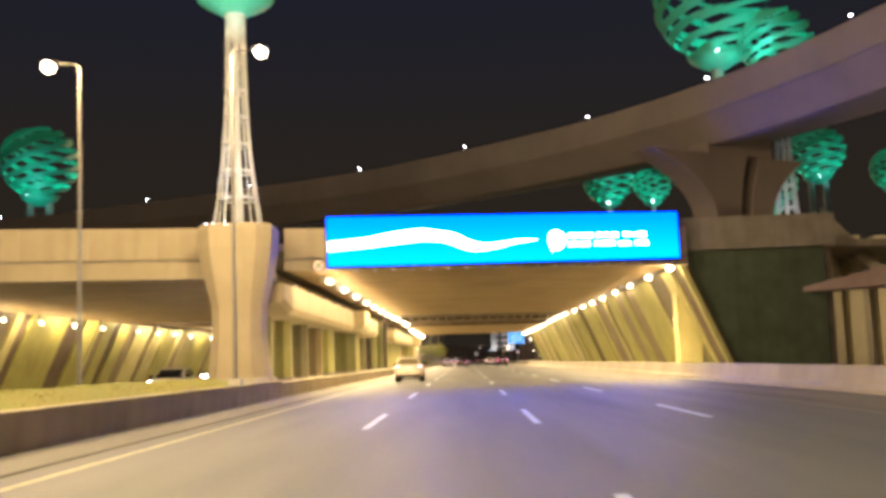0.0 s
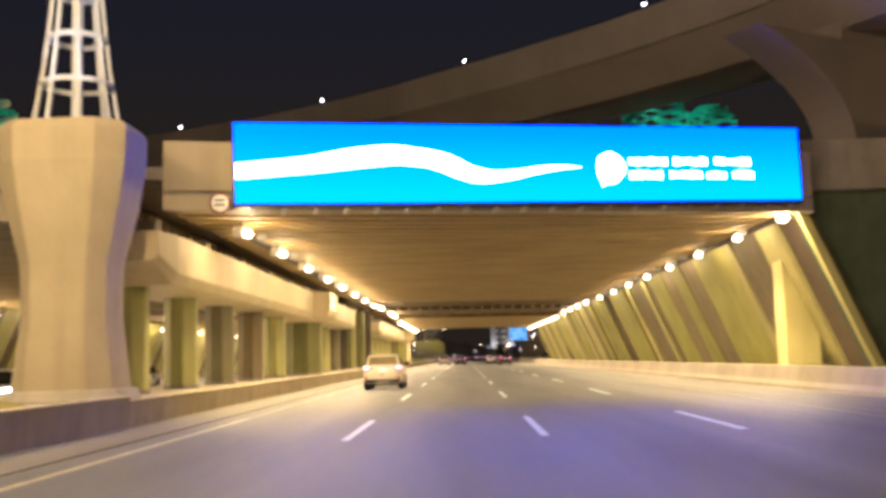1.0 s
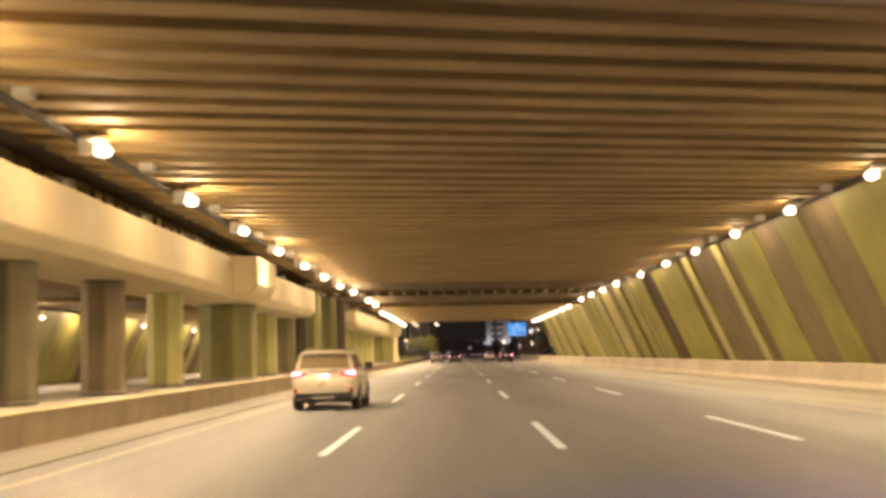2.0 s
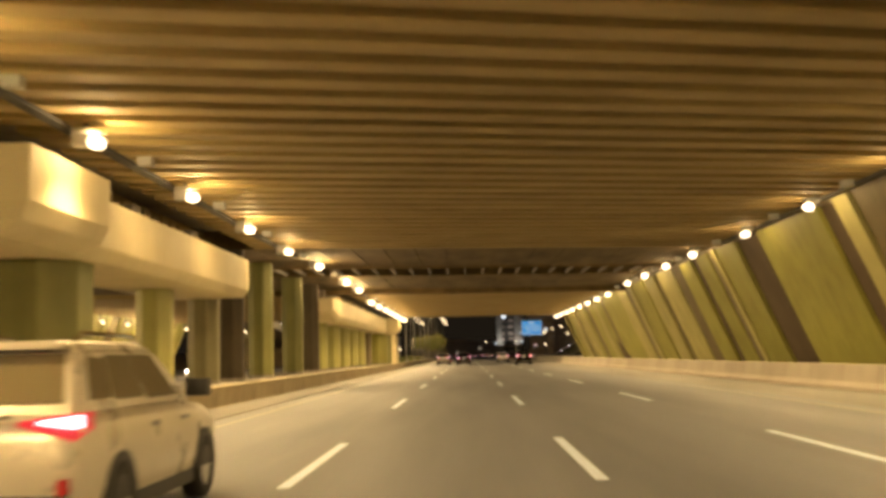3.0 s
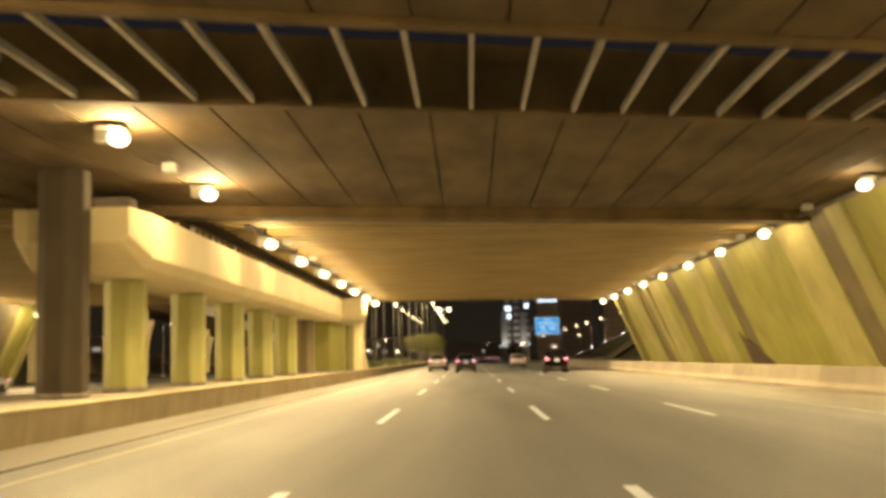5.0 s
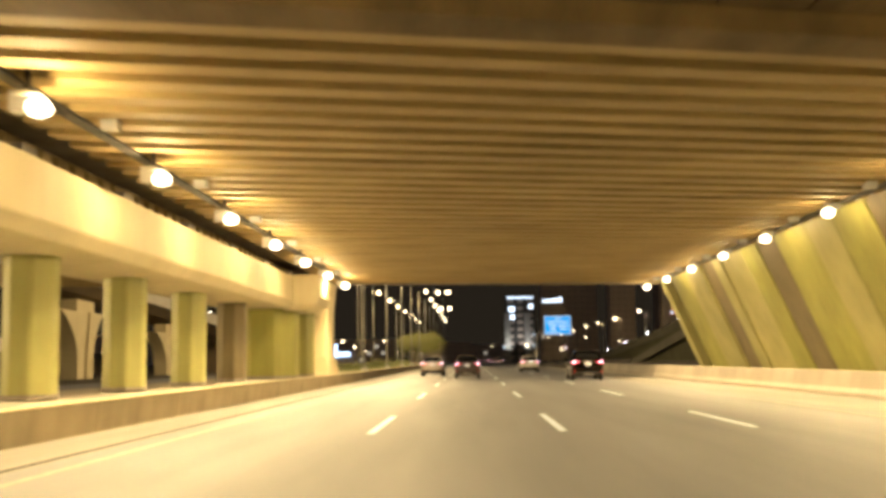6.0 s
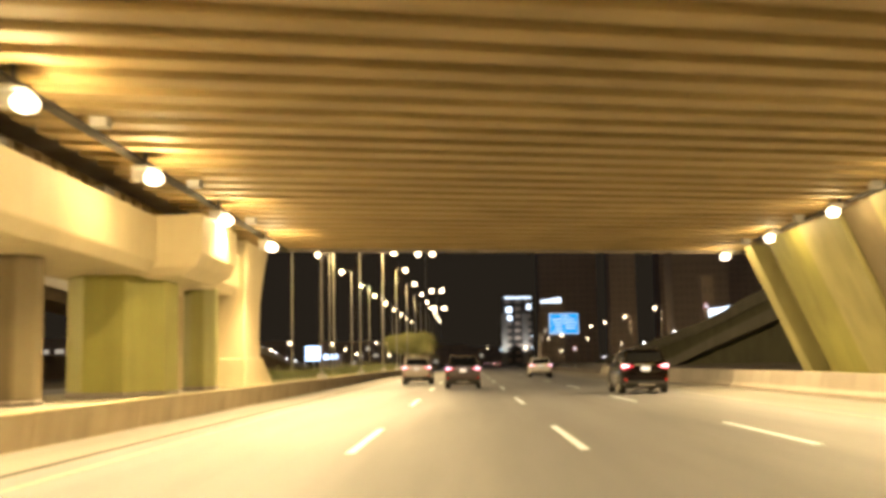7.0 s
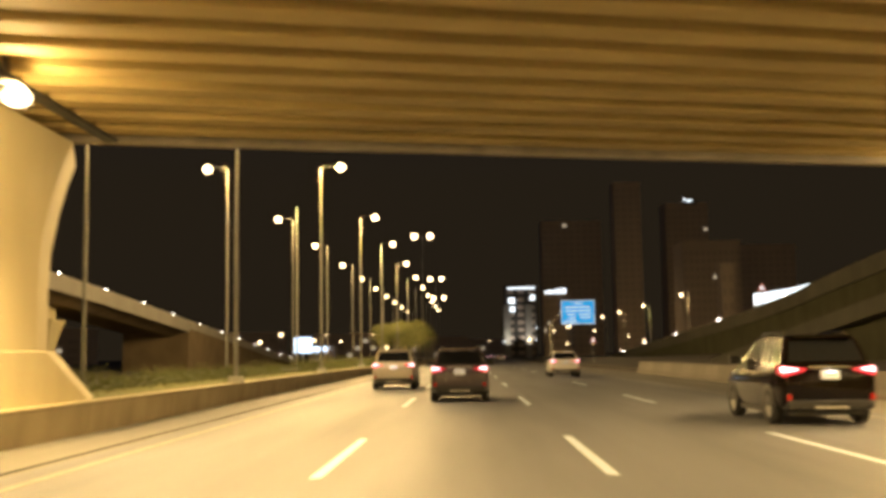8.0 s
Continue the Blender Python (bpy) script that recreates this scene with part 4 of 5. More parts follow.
# ---- ramps beyond the exit ----
def ramp(name, x, side, rows, depth, mat, mat2, label, lights):
    o = thing(name, (0, 0, 0), label, "ramp", kind="structure")
    rings, par = [], []
    for y, z in rows:
        rings.append([(x, y, -0.2), (x, y, z - 0.9), (x + side * depth, y, z - 0.9), (x + side * depth, y, -0.2)])
        par.append([(x - side * 0.15, y, z - 1.1), (x - side * 0.15, y, z), (x + side * 0.2, y, z), (x + side * 0.2, y, z - 1.1)])
    part("retaining_wall", loft(rings), mat, o)
    part("parapet", loft(par), mat2, o)
    for k in range(lights):
        t = (k + 0.5) / lights
        y = rows[0][0] + (rows[-1][0] - rows[0][0]) * t
        z = float(np.interp(y, [r[0] for r in rows], [r[1] for r in rows]))
        b = bmesh.new()
        bmesh.ops.create_uvsphere(b, u_segments=8, v_segments=6, radius=0.1, matrix=Matrix.Translation((x, y, z + 0.08)))
        part("marker_light", b, marker_glow, o)
    return o


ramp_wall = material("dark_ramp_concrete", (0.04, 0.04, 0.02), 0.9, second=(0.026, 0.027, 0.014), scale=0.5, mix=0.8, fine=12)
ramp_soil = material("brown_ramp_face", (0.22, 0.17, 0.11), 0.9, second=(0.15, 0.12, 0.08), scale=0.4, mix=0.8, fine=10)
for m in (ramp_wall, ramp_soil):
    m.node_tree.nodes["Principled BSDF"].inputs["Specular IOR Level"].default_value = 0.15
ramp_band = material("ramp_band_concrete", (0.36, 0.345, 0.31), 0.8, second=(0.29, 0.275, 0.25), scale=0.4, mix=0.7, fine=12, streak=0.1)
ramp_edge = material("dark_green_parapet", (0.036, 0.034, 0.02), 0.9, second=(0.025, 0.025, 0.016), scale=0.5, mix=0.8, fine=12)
LEFT_RAMP = [(196, 12.0), (230, 11.2), (267, 9.5), (278, 8.9), (312, 6.7), (345, 4.6), (378, 2.2), (400, 1.2)]
ramp("ramp_left", -38.0, -1, LEFT_RAMP[4:], 9.0, ramp_soil, ramp_band, "concrete ramp that falls beyond the opposite carriageway", 7)
bridge = thing("ramp_bridge", (0, 0, 0), "pale concrete ramp bridge beyond the opposite carriageway", "ramp", kind="structure")
part("box_girder", loft([[(-38.3, y, z - 1.5), (-38.3, y, z - 1.0), (-47.0, y, z - 1.0), (-47.0, y, z - 1.5), (-45.0, y, z - 2.2), (-40.3, y, z - 2.2)] for y, z in LEFT_RAMP[:5]]), ramp_soil, bridge)
part("parapet", loft([[(-37.85, y, z - 1.6), (-37.85, y, z), (-38.2, y, z), (-38.2, y, z - 1.6)] for y, z in LEFT_RAMP[:5]]), ramp_band, bridge, "pale parapet band")
part("parapet", loft([[(-46.8, y, z - 1.0), (-46.8, y, z), (-47.0, y, z), (-47.0, y, z - 1.0)] for y, z in LEFT_RAMP[:5]]), ramp_band, bridge)
for k in range(9):
    y = 202.5 + 12.8 * k
    b = bmesh.new()
    bmesh.ops.create_uvsphere(b, u_segments=8, v_segments=6, radius=0.1, matrix=Matrix.Translation((-38.0, y, float(np.interp(y, [r[0] for r in LEFT_RAMP], [r[1] for r in LEFT_RAMP])) + 0.08)))
    part("marker_light", b, marker_glow, bridge)
for y in (208.0, 240.5, 273.0):
    z = float(np.interp(y, [r[0] for r in LEFT_RAMP], [r[1] for r in LEFT_RAMP]))
    branching_pier(-42.6, y, -0.06, z - 3.5, 90, "pale two-bladed concrete pier under the ramp bridge", concrete_pale)
part("boundary_wall", block(-66.0, -65.5, 196, 330, -0.1, 3.6), ramp_soil, bridge, "brown wall behind the ramp bridge")
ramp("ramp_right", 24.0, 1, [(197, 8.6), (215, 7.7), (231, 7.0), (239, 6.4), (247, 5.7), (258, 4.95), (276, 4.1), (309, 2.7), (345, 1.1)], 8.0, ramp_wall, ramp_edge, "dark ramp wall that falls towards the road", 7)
tagged(part("verge_right", hexa(bmesh.new(), [(12.6, 197, -0.3), (24, 197, -0.3), (24, 420, -0.3), (12.6, 420, -0.3), (12.6, 197, 0.35), (24, 197, 1.6), (24, 420, 0.3), (12.6, 420, 0.2)]), earth), "dark earth verge beside the road", "verge", kind="structure")
low = thing("lower_ramp", (18.5, 0, 0), "lower concrete ramp edge beside the verge", "ramp", kind="structure")
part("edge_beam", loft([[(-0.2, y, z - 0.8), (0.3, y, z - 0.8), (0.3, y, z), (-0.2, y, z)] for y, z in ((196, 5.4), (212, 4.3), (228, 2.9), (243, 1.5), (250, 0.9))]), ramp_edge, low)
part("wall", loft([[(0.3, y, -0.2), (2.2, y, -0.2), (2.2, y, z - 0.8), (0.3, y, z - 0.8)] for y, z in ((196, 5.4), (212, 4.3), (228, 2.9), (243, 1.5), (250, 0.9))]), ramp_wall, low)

# ---- road sign ----
# sign colours emit a little: light on the signs is put into the material
sign_blue = glow("sign_face", (0.0, 0.25, 0.62), 0.85)
sign_white = glow("sign_letters", (0.75, 0.85, 1.0), 0.6)
gantry = thing("road_sign", (11.9, 326.0, 0.0), "lit blue direction sign on a curved steel pole", "road sign")
part("pole", tube([(0.4, 0, 0), (0.4, 0, 4.5), (0.7, 0, 6.0), (1.5, 0, 7.0), (2.6, 0, 7.4), (6.6, 0, 7.4)], 0.14, 10), steel, gantry)
part("panel", bevelled(block(2.0, 6.9, -0.25, -0.12, 5.75, 9.2), 0.03), sign_blue, gantry)
for z, a, b in ((8.7, 3.9, 5.2), (8.15, 2.5, 6.3), (7.6, 2.6, 6.5), (7.1, 2.9, 4.1), (7.1, 4.6, 6.4), (6.6, 3.0, 4.2), (6.6, 4.7, 6.3), (6.1, 2.4, 4.4)):
    part("text_bar", block(a, b, -0.262, -0.255, z, z + 0.15), sign_white, gantry)
for a, b, c, d in ((2.0, 6.9, 9.12, 9.2), (2.0, 6.9, 5.75, 5.83), (2.0, 2.08, 5.75, 9.2), (6.82, 6.9, 5.75, 9.2)):
    part("border", block(a, b, -0.264, -0.257, c, d), sign_white, gantry)
# rim glows faintly too, in place of light falling on it
red = glow("warning_red", (0.8, 0.3, 0.22), 0.3)
for x, y, foot in ((15.4, 300.0, 0.0), (25.7, 262.0, 3.86)):
    w = thing("warning_sign", (x, y, foot), "small triangular warning sign on a post", "road sign", "warning signs")
    part("post", tube([(0, 0, 0), (0, 0, 3.0)], 0.05, 8), steel, w)
    part("rim", prism([(-0.42, -0.06, 2.75), (0.42, -0.06, 2.75), (0, -0.06, 3.48)], (0, 0.04, 0)), red, w)
    part("face", prism([(-0.27, -0.075, 2.84), (0.27, -0.075, 2.84), (0, -0.075, 3.3)], (0, 0.012, 0)), sign_white, w)

# ---- distant buildings, screens and lights ----
facade = material("facade", (0.74, 0.62, 0.52), 0.8, second=(0.64, 0.54, 0.45), scale=0.1, mix=0.7, fine=2)
dark_facade = material("dark_facade", (0.09, 0.085, 0.08), 0.6, second=(0.06, 0.055, 0.05), scale=0.1, mix=0.7, fine=2)
pale_facade = material("pale_facade", (0.55, 0.53, 0.48), 0.7, second=(0.42, 0.4, 0.36), scale=0.1, mix=0.6, fine=2)
window_warm = glow("lit_window", (1.0, 0.85, 0.6), 0.3)
window_cool = glow("cool_lit_window", (0.8, 0.92, 1.0), 1.6)
window_dark = plain("dark_window", (0.6, 0.5, 0.42), 0.5)
screen_cool = glow("far_screen", (0.55, 0.75, 1.0), 2.2)


def building(x, y, w, d, h, label, seed, lit=0.06, mat=None, storey=3.6, bays=7):
    o = thing("building", (x, y, -0.1), label, "building", "distant buildings")
    rnd = random.Random(seed)
    part("wall", block(-w / 2, w / 2, 0, d, 0, h), mat or facade, o)
    part("parapet", block(-w / 2 - 0.3, w / 2 + 0.3, -0.3, d, h, h + 1.0), mat or facade, o)
    panes = {}
    for i in range(int(h / storey)):
        for j in range(bays):
            wx = -w / 2 + w * (j + 0.5) / bays
            m = window_warm if rnd.random() < lit else window_dark
            bw = w / bays * 0.3
            if m not in panes:
                panes[m] = part("window", block(-bw, bw, -0.12, 0.05, 0, storey * 0.5), m, o)
                panes[m].location = (wx, 0, i * storey + 1.2)
            else:
                share("window", panes[m].data, o, Matrix.Translation((wx, 0, i * storey + 1.2)))
    return o


b = building(25.5, 670, 15, 12, 33, "office block with floodlit pale strips and a lit crown", 1, 0.0, mat=dark_facade, bays=3)
for sx in (-6.6, 3.6):
    part("pale_strip", block(sx - 1.5, sx + 1.5, -0.6, 0.0, 0, 25), pale_facade, b)
for sx, w0, z0, z1 in ((-4.4, 3.0, 25.5, 28.2), (-4.4, 3.0, 21.5, 24.0), (5.6, 2.2, 27, 29.5)):
    part("lit_panel", block(sx - w0 / 2, sx + w0 / 2, -0.3, -0.15, z0, z1), window_cool, b)
part("crown_light", block(-6.5, 6.8, -0.5, -0.35, 32.4, 33.2), window_cool, b)
for sx in (-6.0, 3.5):
    lamp("facade_floodlight", "SPOT", (sx, -7, 1.0), 5000, (1.0, 0.95, 0.82), 0.3, aim=(sx * 0.95, 0, 14), cone=50, parent=b)
building(44, 690, 13, 14, 31, "dark office block with a lit rooftop sign", 2, 0.03)
sg = thing("rooftop_sign", (38.5, 690.0, 30.9), "row of lit white rooftop letters, unreadable", "sign")
for a, w0 in ((0, 1.0), (1.5, 2.2), (4.2, 1.2), (6.0, 2.0), (8.6, 1.8)):
    part("letter_bar", block(a, a + w0, -0.4, -0.1, 0.05, 1.6 + 0.12 * a), window_cool, sg)
building(87, 730, 14.5, 16, 92, "dark slim tower block with few lit windows", 3, 0.004, bays=4)
building(60, 765, 34, 20, 76, "dark broad tower block behind the office blocks", 14, 0.004, bays=9)
building(110, 640, 26, 20, 50, "dark broad apartment block", 4, 0.015, bays=10)
building(126, 764, 24, 20, 85, "dark tall tower with a tiny lit rooftop sign", 13, 0.005)
sg = thing("rooftop_sign", (124.0, 763.5, 84.9), "tiny lit white rooftop sign, unreadable", "sign")
part("letter_bar", block(0, 1.6, -0.3, 0, 2.2, 3.2), window_cool, sg)
part("letter_bar", block(2.0, 5.0, -0.3, 0, 1.4, 2.4), window_cool, sg)
part("frame", block(0, 7.6, 0.05, 0.3, 0, 2.0), dark_steel, sg)
building(165, 760, 40, 20, 60, "dark distant tower block", 5, 0.015, bays=10)
building(67, 440, 3.2, 5, 23, "slim dark tower beside the ramp", 6, 0.0, bays=2)
for x, y, w, h, sd in ((-110, 640, 50, 12, 7), (-60, 700, 36, 12, 8), (-20, 820, 40, 12, 9), (10, 880, 30, 11, 10), (-190, 600, 60, 14, 12)):
    building(x, y, w, 20, h, "low distant building with scattered lit windows", sd, 0.10, bays=9)
sc = thing("advertising_screen", (-40.8, 428, 0), "small bright advertising screen on legs", "screen")
part("display", block(-2.3, 2.3, -0.2, 0.2, 2.5, 6.3), screen_cool, sc)
part("leg", tube([(0, 0.4, 0), (0, 0.4, 3.0)], 0.3, 8), steel, sc)
sc = thing("shop_sign", (-40.4, 455, 0), "lit shop front with a bright sign", "sign")
part("sign_panel", block(-1.8, 2.4, -0.3, 0.0, 3.0, 4.2), screen_cool, sc)
part("front", block(-3, 4, 0.0, 6, -0.1, 4.6), facade, sc)
st = thing("station_canopy", (35.0, 285, 4.6), "bright canopy with lit white panels above the ramp", "canopy")
for x0, x1, a0, a1, b0, b1 in ((-3.7, -1.6, 1.75, 2.15, 3.0, 3.2), (-1.55, 0.55, 2.2, 2.95, 3.25, 3.55), (0.65, 2.6, 3.05, 3.65, 3.6, 4.05), (2.9, 3.9, 3.95, 4.15, 4.2, 4.4)):
    part("lit_panel", bevelled(hexa(bmesh.new(), [(x0, 0, a0), (x1, 0, a1), (x1, 0.3, a1), (x0, 0.3, a0), (x0, 0, b0), (x1, 0, b1), (x1, 0.3, b1), (x0, 0.3, b0)]), 0.03), window_cool, st)
part("support", hexa(bmesh.new(), [(-3.6, 0.35, -4.7), (3.9, 0.35, -4.7), (3.9, 0.8, -4.7), (-3.6, 0.8, -4.7), (-3.6, 0.35, 2.4), (3.9, 0.35, 4.25), (3.9, 0.8, 4.25), (-3.6, 0.8, 2.4)]), concrete_dark, st)
rnd = random.Random(8)
for k in range(46):
    x, y = rnd.uniform(-150, 60), rnd.uniform(480, 860)
    if -12 < x < 16 and rnd.random() < 0.7:
        x += 40
    o = thing("distant_lamp", (x, y, -0.1), "distant street lamp, a point of light", "street lamp", "distant lamps")
    h = rnd.uniform(5, 12)
    part("pole", tube([(0, 0, 0), (0, 0, h)], 0.12, 6), steel, o)
    bb = bmesh.new()
    bmesh.ops.create_uvsphere(bb, u_segments=10, v_segments=6, radius=rnd.uniform(0.28, 0.5), matrix=Matrix.Translation((0, 0, h)))
    part("globe", bb, street_glow if rnd.random() < 0.75 else window_cool, o)


# three made-up lamps that lift the dark tower fronts towards the sky's tone
for x, y in ((76.0, 668.0), (108.0, 590.0), (128.0, 690.0)):
    o = thing("distant_lamp", (x, y, -0.1), "distant lamp added to brighten the towers", "street lamp", "distant lamps")
    part("pole", tube([(0, 0, 0), (0, 0, 9)], 0.12, 6), steel, o)
    bb = bmesh.new()
    bmesh.ops.create_uvsphere(bb, u_segments=10, v_segments=6, radius=0.3, matrix=Matrix.Translation((0, 0, 9)))
    part("globe", bb, street_glow, o).visible_shadow = False
    lamp("light", "POINT", (0, 0, 9), 4200, SODIUM, 0.2, parent=o)


# ---- vehicles ----
tyre_mat = material("tyre_rubber", (0.02, 0.02, 0.02), 0.85, scale=8, bump=0.1)
rim_mat = material("alloy_rim", (0.55, 0.54, 0.52), 0.35, 0.8, scale=6, bump=0.02)
glass_mat = plain("tinted_glass", (0.012, 0.013, 0.015), 0.05, 0.0, 0.0)
glass_mat.node_tree.nodes["Principled BSDF"].inputs["Specular IOR Level"].default_value = 0.22
# opaque tan glass: the lit road seen through it is put into the colour
view_glass = plain("glass_with_lit_view", (0.17, 0.145, 0.085), 0.08, 0.0, 0.0)
trim_mat = plain("black_trim", (0.02, 0.02, 0.02), 0.5)
chrome = plain("chrome", (0.7, 0.7, 0.7), 0.12, 1.0)
plate_mat = material("number_plate", (0.72, 0.79, 0.88), 0.4, second=(0.66, 0.72, 0.8), scale=20, mix=0.3, bump=0.02)
tail_glow = glow("tail_lamp_lit", (0.70, 0.02, 0.07), 0.16)
tail_core = glow("tail_lamp_core", (1.0, 0.62, 0.72), 3.4)
red_lens = plain("red_lens", (0.35, 0.01, 0.01), 0.15, 0.0, 0.5)
head_glow = glow("head_lamp_lit", (1.0, 0.95, 0.85), 40)


def car_paint(name, colour, rough=0.3, metal=0.5, coat=0.4, spec=0.5):
    m = material(name, colour, rough, metal, tuple(c * 0.85 for c in colour), 2.0, 0.4, 0.0, 60, coat=coat)
    m.node_tree.nodes["Principled BSDF"].inputs["Specular IOR Level"].default_value = spec
    return m


def wheel(parent, x, y, r, sg):
    w = new("wheel")
    w.parent = parent
    w.location = (x, y, r)
    n = 22
    prof = [(0.62 * r, -0.11), (0.9 * r, -0.12), (r, -0.09), (r, 0.09), (0.9 * r, 0.12), (0.62 * r, 0.11)]
    rings = [[(d, q * math.cos(2 * math.pi * k / n), q * math.sin(2 * math.pi * k / n)) for k in range(n)] for q, d in prof]
    part("tyre", loft(rings, caps=False), tyre_mat, w, "", True)
    bm = loft([[(sg * d, q * math.cos(2 * math.pi * k / n), q * math.sin(2 * math.pi * k / n)) for k in range(n)] for q, d in ((0.64 * r, 0.10), (0.58 * r, 0.10), (0.56 * r, 0.03), (0.1 * r, 0.03))])
    for k in range(5):
        a = 2 * math.pi * k / 5
        ca, sa = math.cos(a), math.sin(a)
        hexa(bm, [(sg * d, q * ca - e * sa, q * sa + e * ca) for d, q, e in ((0.03, 0.05 * r, -0.05), (0.03, 0.6 * r, -0.035), (0.03, 0.6 * r, 0.035), (0.03, 0.05 * r, 0.05), (0.09, 0.05 * r, -0.045), (0.085, 0.6 * r, -0.03), (0.085, 0.6 * r, 0.03), (0.09, 0.05 * r, 0.045))])
    bmesh.ops.recalc_face_normals(bm, faces=bm.faces[:])
    part("rim", bm, rim_mat, w)
    return w


def car(x, y, paint, label, L=4.7, W=1.88, H=1.70, turn=0, rails=True, head=False, estate=True, lit=True, z=0.0, glass=None):
    o = thing("suv" if estate else "car", (x, y, z), label, "car", "cars on the road", turn=turn)
    hw, bt = W / 2, H * (0.655 if estate else 0.61)
    k = L / 4.7
    st = [(0.0, 0.46, 0.80, 0.84), (0.05, 0.36, 0.93, 0.92), (0.16, 0.30, 0.985, 0.965), (0.5, 0.27, 1.0, 0.99), (1.2, 0.25, 1.0, 1.0), (2.6, 0.25, 0.985, 1.0), (3.35, 0.25, 0.97, 0.99), (3.9, 0.26, 0.92, 0.97), (4.35, 0.28, 0.84, 0.93), (4.6, 0.33, 0.74, 0.85), (4.7, 0.42, 0.64, 0.74)]
    rings = []
    for yy, zb, zt, w in st:
        zt, w = zt * bt, w * hw
        m = 0.5 * (zb + zt)
        right = [(w * 0.84, zb), (w * 0.96, zb + 0.08), (w, zb + 0.3 * (zt - zb)), (w * 1.0, m + 0.1), (w * 0.985, zt - 0.09), (w * 0.93, zt - 0.02), (w * 0.80, zt + 0.012)]
        rings.append([(px, yy * k, pz) for px, pz in right] + [(-px, yy * k, pz) for px, pz in right[::-1]])
    body = part("body", bevelled(loft(rings), 0.012), paint, o, "", True)
    body.data.set_sharp_from_angle(angle=radians(38))
    # cabin
    rear_top, front_top = (0.50, 2.55) if estate else (1.15, 2.45)
    rear_low, front_low = (0.16, 3.5) if estate else (0.45, 3.45)
    zt = H - 0.06
    low = [(hw * 0.92, rear_low * k), (hw * 0.92, front_low * k), (-hw * 0.92, front_low * k), (-hw * 0.92, rear_low * k)]
    top = [(hw * 0.765, rear_top * k), (hw * 0.74, front_top * k), (-hw * 0.74, front_top * k), (-hw * 0.765, rear_top * k)]
    A = [Vector((px, py, bt - 0.05)) for px, py in low]
    B = [Vector((px, py, zt)) for px, py in top]
    crown = [Vector((b.x * 0.84, b.y + (0.18 if i in (0, 3) else -0.2), H)) for i, b in enumerate(B)]
    bm = loft([A, B, crown])
    cabin = part("cabin", bevelled(bm, 0.05, 2), paint, o, "", True)
    cabin.data.set_sharp_from_angle(angle=radians(40))

    def pane(nm, i, j, s0, s1, t0, t1, parent=o):
        n = (B[i] - A[i]).cross(A[j] - A[i]).normalized()
        mid = (A[i] + A[j] + B[i] + B[j]) / 4
        if n.dot(mid - Vector((0, L / 2, 1.2))) < 0:
            n = -n
        def P(sv, tv):
            return (A[i] * (1 - sv) + A[j] * sv) * (1 - tv) + (B[i] * (1 - sv) + B[j] * sv) * tv
        q = [P(s0, t0), P(s1, t0), P(s1, t1), P(s0, t1)]
        g = hexa(bmesh.new(), [p - n * 0.02 for p in q] + [p + n * 0.012 for p in q])
        bmesh.ops.recalc_face_normals(g, faces=g.faces[:])
        return part(nm, g, glass or glass_mat, parent)

    pane("rear_window", 3, 0, 0.07, 0.93, 0.22, 0.9)
    pane("windscreen", 1, 2, 0.05, 0.95, 0.12, 0.94)
    for i, j in ((0, 1), (3, 2)):
        pane("side_window", i, j, 0.07, 0.25, 0.24, 0.84)
        pane("side_window", i, j, 0.27, 0.53, 0.2, 0.88)
        pane("side_window", i, j, 0.555, 0.86, 0.16, 0.88)
    for px in (-hw + 0.03, hw - 0.03):
        sg = 1 if px > 0 else -1
        for py in (0.92 * k, 3.72 * k):
            n = 18
            rr = 0.205 * H + 0.065
            part("wheel_arch", loft([[(d, py + rr * math.cos(a), 0.205 * H + rr * math.sin(a)) for a in (math.pi * q / n for q in range(n + 1))] for d in (px - sg * 0.3, px + sg * 0.034)]), trim_mat, o)
            wheel(o, px - sg * 0.075, py, 0.205 * H, sg)
        part("sill", bevelled(block(px - sg * 0.06 - 0.03, px - sg * 0.06 + 0.06, 1.32 * k, 3.3 * k, 0.22, 0.36), 0.02), trim_mat, o)
        part("mirror", bevelled(block(min(px, px + sg * 0.24), max(px, px + sg * 0.24), 3.0 * k, 3.12 * k, bt + 0.02, bt + 0.2), 0.04), trim_mat, o)
        for py in (1.75, 2.75):
            part("door_handle", bevelled(block(px + sg * 0.03 - 0.02, px + sg * 0.03 + 0.02, py * k, py * k + 0.2, bt - 0.2, bt - 0.16), 0.01), chrome, o)
        if rails:
            part("roof_rail", tube([(sg * hw * 0.64, 0.72 * k, H - 0.03), (sg * hw * 0.64, 0.9 * k, H + 0.06), (sg * hw * 0.63, 2.2 * k, H + 0.06), (sg * hw * 0.62, 2.45 * k, H - 0.03)], 0.022, 6), chrome, o)
        # tail lamp: outer lens and bright core
        zl = bt * 0.93
        t = part("tail_lamp", bevelled(hexa(bmesh.new(), [(sg * hw * 0.48, -0.012, zl - 0.005), (sg * hw * 0.93, 0.03, zl - 0.13), (sg * hw * 0.985, 0.30, zl - 0.05), (sg * hw * 0.48, 0.2, zl - 0.005), (sg * hw * 0.48, 0.0, zl + 0.03), (sg * hw * 0.91, 0.06, zl + 0.085), (sg * hw * 0.965, 0.34, zl + 0.08), (sg * hw * 0.48, 0.2, zl + 0.03)]), 0.008), tail_glow if lit else red_lens, o, "red tail lamp")
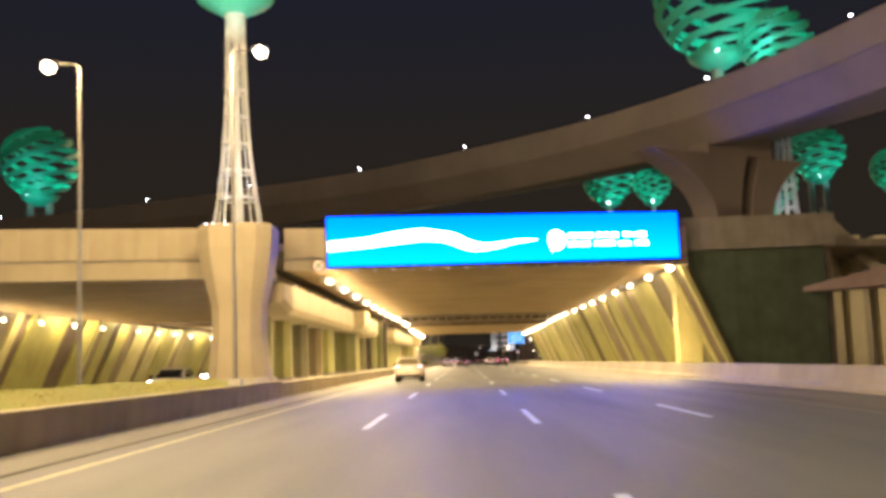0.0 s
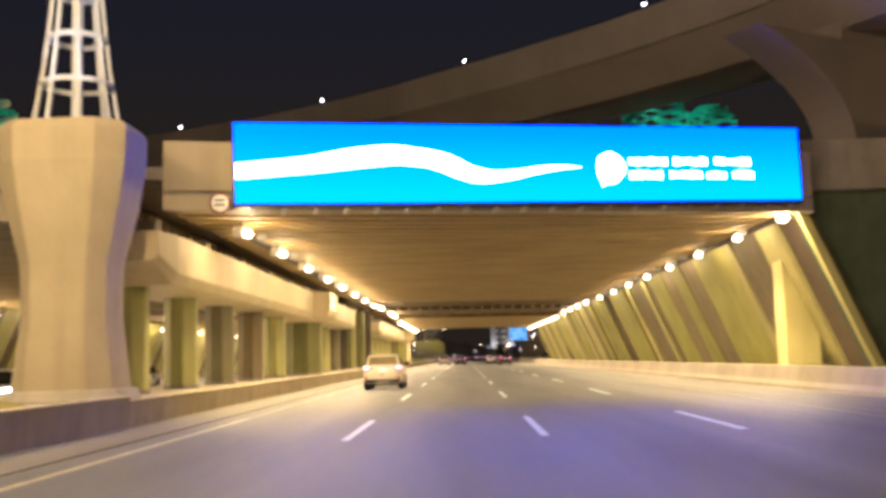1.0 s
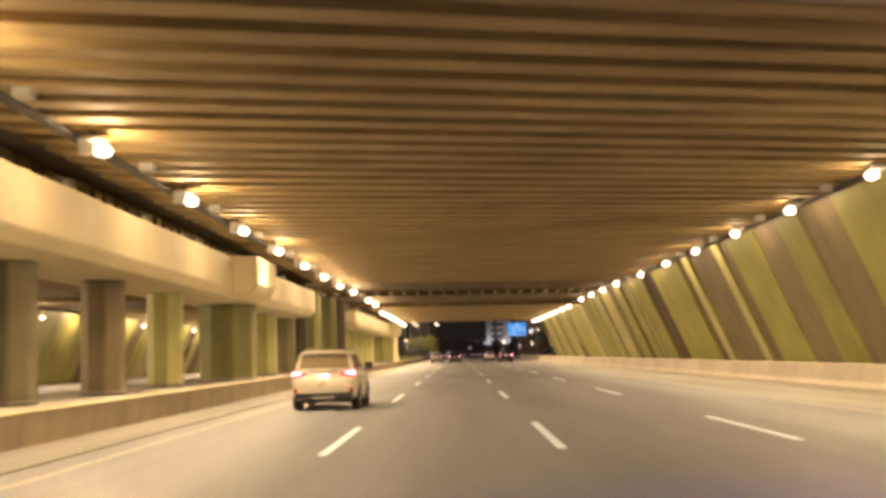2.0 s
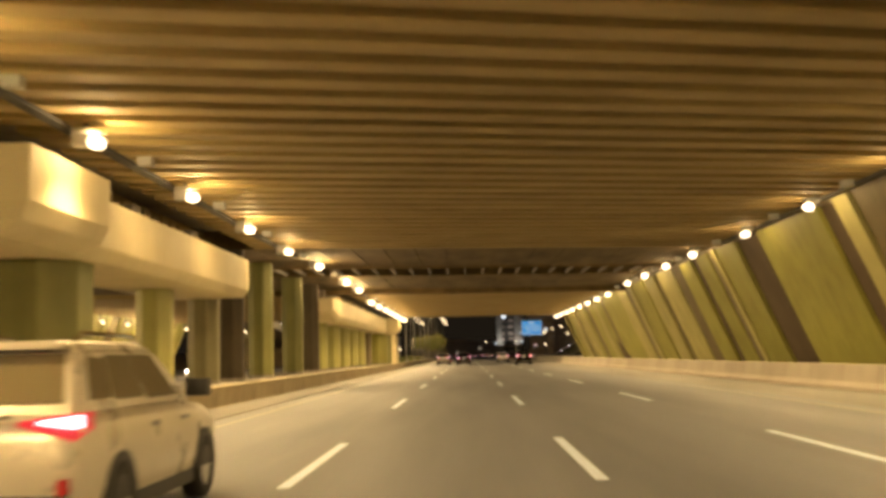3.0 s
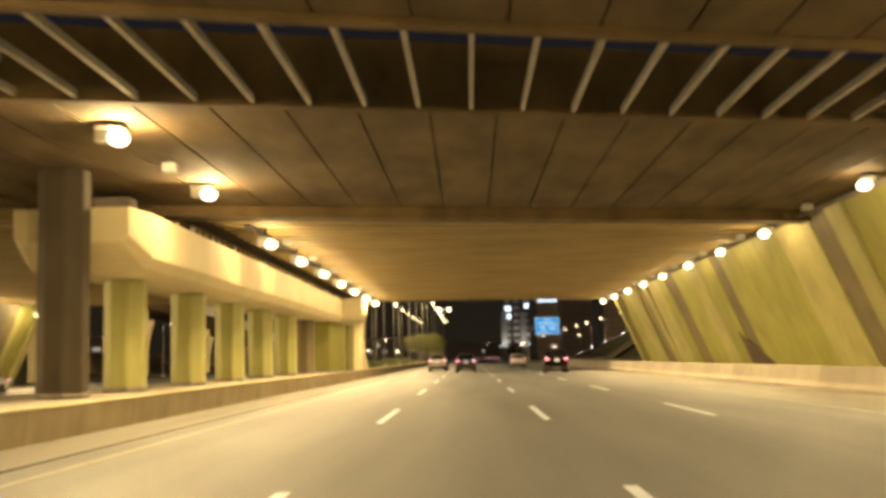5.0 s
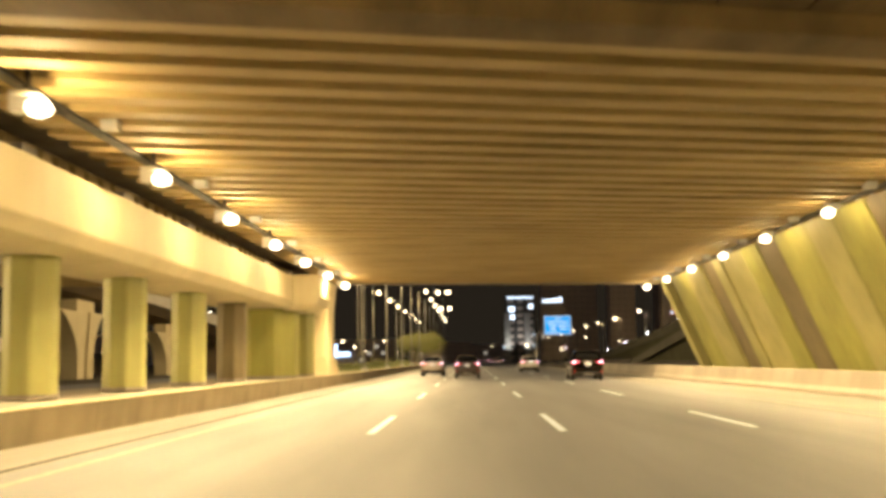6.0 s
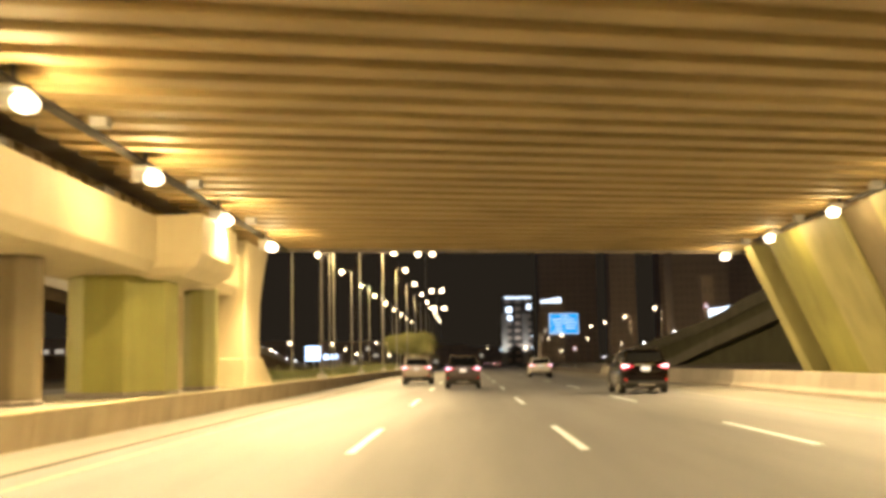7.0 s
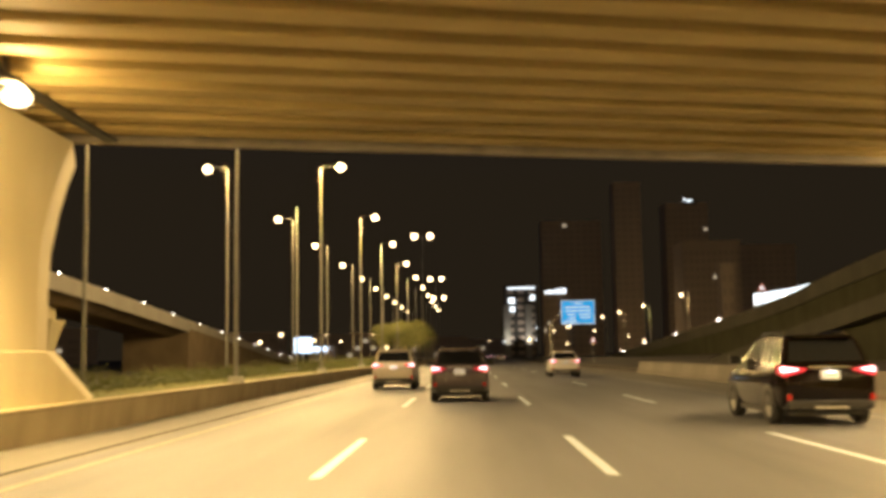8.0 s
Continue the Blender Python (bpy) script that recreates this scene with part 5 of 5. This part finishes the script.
        if lit:
            part("lamp_core", hexa(bmesh.new(), [(sg * hw * u, v, zl + w) for u, v, w in ((0.64, -0.02, 0.01), (0.93, 0.015, -0.035), (0.95, 0.16, -0.03), (0.64, 0.05, 0.01), (0.64, -0.005, 0.03), (0.92, 0.04, 0.062), (0.94, 0.18, 0.062), (0.64, 0.05, 0.03))]), tail_core, t)
            if estate and 0 < y < 300 and sg > 0:
                lamp("plate_lamp", "POINT", (0, -0.06, bt * 0.78 + 0.20), 2.2, (1.0, 0.96, 0.94), 0.008, parent=o)
        part("reflector", bevelled(block(sg * hw * 0.84 - 0.045, sg * hw * 0.84 + 0.045, -0.02, 0.05, 0.50, 0.62), 0.01), red_lens, o)
        hl = part("head_lamp", bevelled(hexa(bmesh.new(), [(sg * hw * 0.45, (4.60) * k, 0.62), (sg * hw * 0.84, 4.42 * k, 0.62), (sg * hw * 0.84, 4.2 * k, 0.64), (sg * hw * 0.45, 4.4 * k, 0.64), (sg * hw * 0.45, 4.57 * k, 0.78), (sg * hw * 0.86, 4.38 * k, 0.82), (sg * hw * 0.86, 4.2 * k, 0.84), (sg * hw * 0.45, 4.4 * k, 0.8)]), 0.015), head_glow if head else chrome, o, "clear head lamp")
        if head:
            lamp("beam", "SPOT", (sg * hw * 0.65, 4.75 * k, 0.68), 260, (1.0, 0.95, 0.85), 0.06, aim=(sg * hw * 0.65, 14, 0.1), cone=70, parent=o)
    part("bumper", bevelled(loft([[(-hw * 0.86, -0.02, 0.34), (hw * 0.86, -0.02, 0.34), (hw * 0.92, 0.3, 0.30), (-hw * 0.92, 0.3, 0.30)], [(-hw * 0.86, -0.03, 0.5), (hw * 0.86, -0.03, 0.5), (hw * 0.93, 0.3, 0.5), (-hw * 0.93, 0.3, 0.5)]]), 0.02), trim_mat, o, "black lower bumper")
    part("skid_plate", bevelled(block(-hw * 0.34, hw * 0.34, -0.045, 0.1, 0.34, 0.385), 0.015), rim_mat, o)
    part("number_plate", bevelled(block(-0.17, 0.17, -0.035, 0.02, bt * 0.78, bt * 0.78 + 0.16), 0.008), plate_mat, o, "white number plate without writing")
    part("plate_bar", block(-0.12, 0.12, -0.039, -0.034, bt * 0.78 + 0.06, bt * 0.78 + 0.10), rim_mat, o)
    part("tailgate_trim", bevelled(block(-hw * 0.42, hw * 0.42, -0.012, 0.04, bt * 0.78 + 0.215, bt * 0.78 + 0.25), 0.006), chrome, o)
    part("spoiler", bevelled(block(-hw * 0.62, hw * 0.62, rear_top * k - 0.16, rear_top * k + 0.12, zt - 0.01, zt + 0.045), 0.015), paint, o)
    part("rear_wiper", tube([(0, rear_low * k + 0.12, bt + 0.12), (0.32, rear_low * k + 0.17, bt + 0.18)], 0.012, 5), trim_mat, o)
    part("grille", bevelled(block(-hw * 0.4, hw * 0.4, 4.62 * k, 4.72 * k, 0.5, 0.72), 0.02), trim_mat, o)
    part("underbody", block(-hw * 0.78, hw * 0.78, 0.3, L - 0.4, 0.2, 0.4), trim_mat, o)
    return o


beige = car_paint("beige_metallic", (0.60, 0.55, 0.44), 0.3, 0.3)
graphite = car_paint("graphite_metallic", (0.085, 0.07, 0.075), 0.25, 0.2)
black_paint = car_paint("black_maroon", (0.004, 0.002, 0.002), 0.14, 0.0, 0.2, 0.14)
white_paint = car_paint("white_paint", (0.72, 0.70, 0.66), 0.3, 0.0)
silver = car_paint("silver_metallic", (0.45, 0.44, 0.42))
pale_silver = car_paint("pale_silver_metallic", (0.46, 0.42, 0.36), 0.35, 0.3)
car(-3.6, 73.0, beige, "beige metallic SUV with lit tail lamps in the inner lane", L=4.7, H=1.68, glass=view_glass)
car(-0.28, 203.4, graphite, "dark graphite SUV with lit red tail lamps and white plate", L=4.55, W=1.84, H=1.70)
car(6.98, 190.9, black_paint, "glossy black-maroon SUV with chrome roof rails", L=4.72, W=1.90, H=1.77)
car(5.95, 235.0, white_paint, "white crossover with a dark rear window", L=4.5, W=1.84, H=1.62, rails=False)
car(-3.3, 216.5, pale_silver, "pale silver SUV driving in the inner lane", L=4.8, W=1.9, H=1.75)
car(-19.5, 88.0, silver, "silver car with blazing head lamps on the opposite carriageway", L=4.6, H=1.55, turn=180, rails=False, head=True, estate=False)
car(-16.2, 63.0, white_paint, "white car with blazing head lamps on the opposite carriageway", L=4.6, H=1.5, turn=180, rails=False, head=True, estate=False)
car(-22.3, 156.0, white_paint, "white saloon car on the opposite carriageway", L=4.7, H=1.5, turn=180, rails=False, head=True, estate=False)
for x, y, p, nm in ((0.2, 395, silver, "silver"), (-3.4, 420, white_paint, "white"), (3.9, 430, graphite, "dark grey"), (7.3, 405, white_paint, "white"), (7.4, 470, silver, "silver"), (3.6, 500, beige, "beige"), (0.1, 520, graphite, "dark grey")):
    car(x, y, p, nm + " car far ahead with lit tail lamps", estate=False, H=1.5, rails=False)
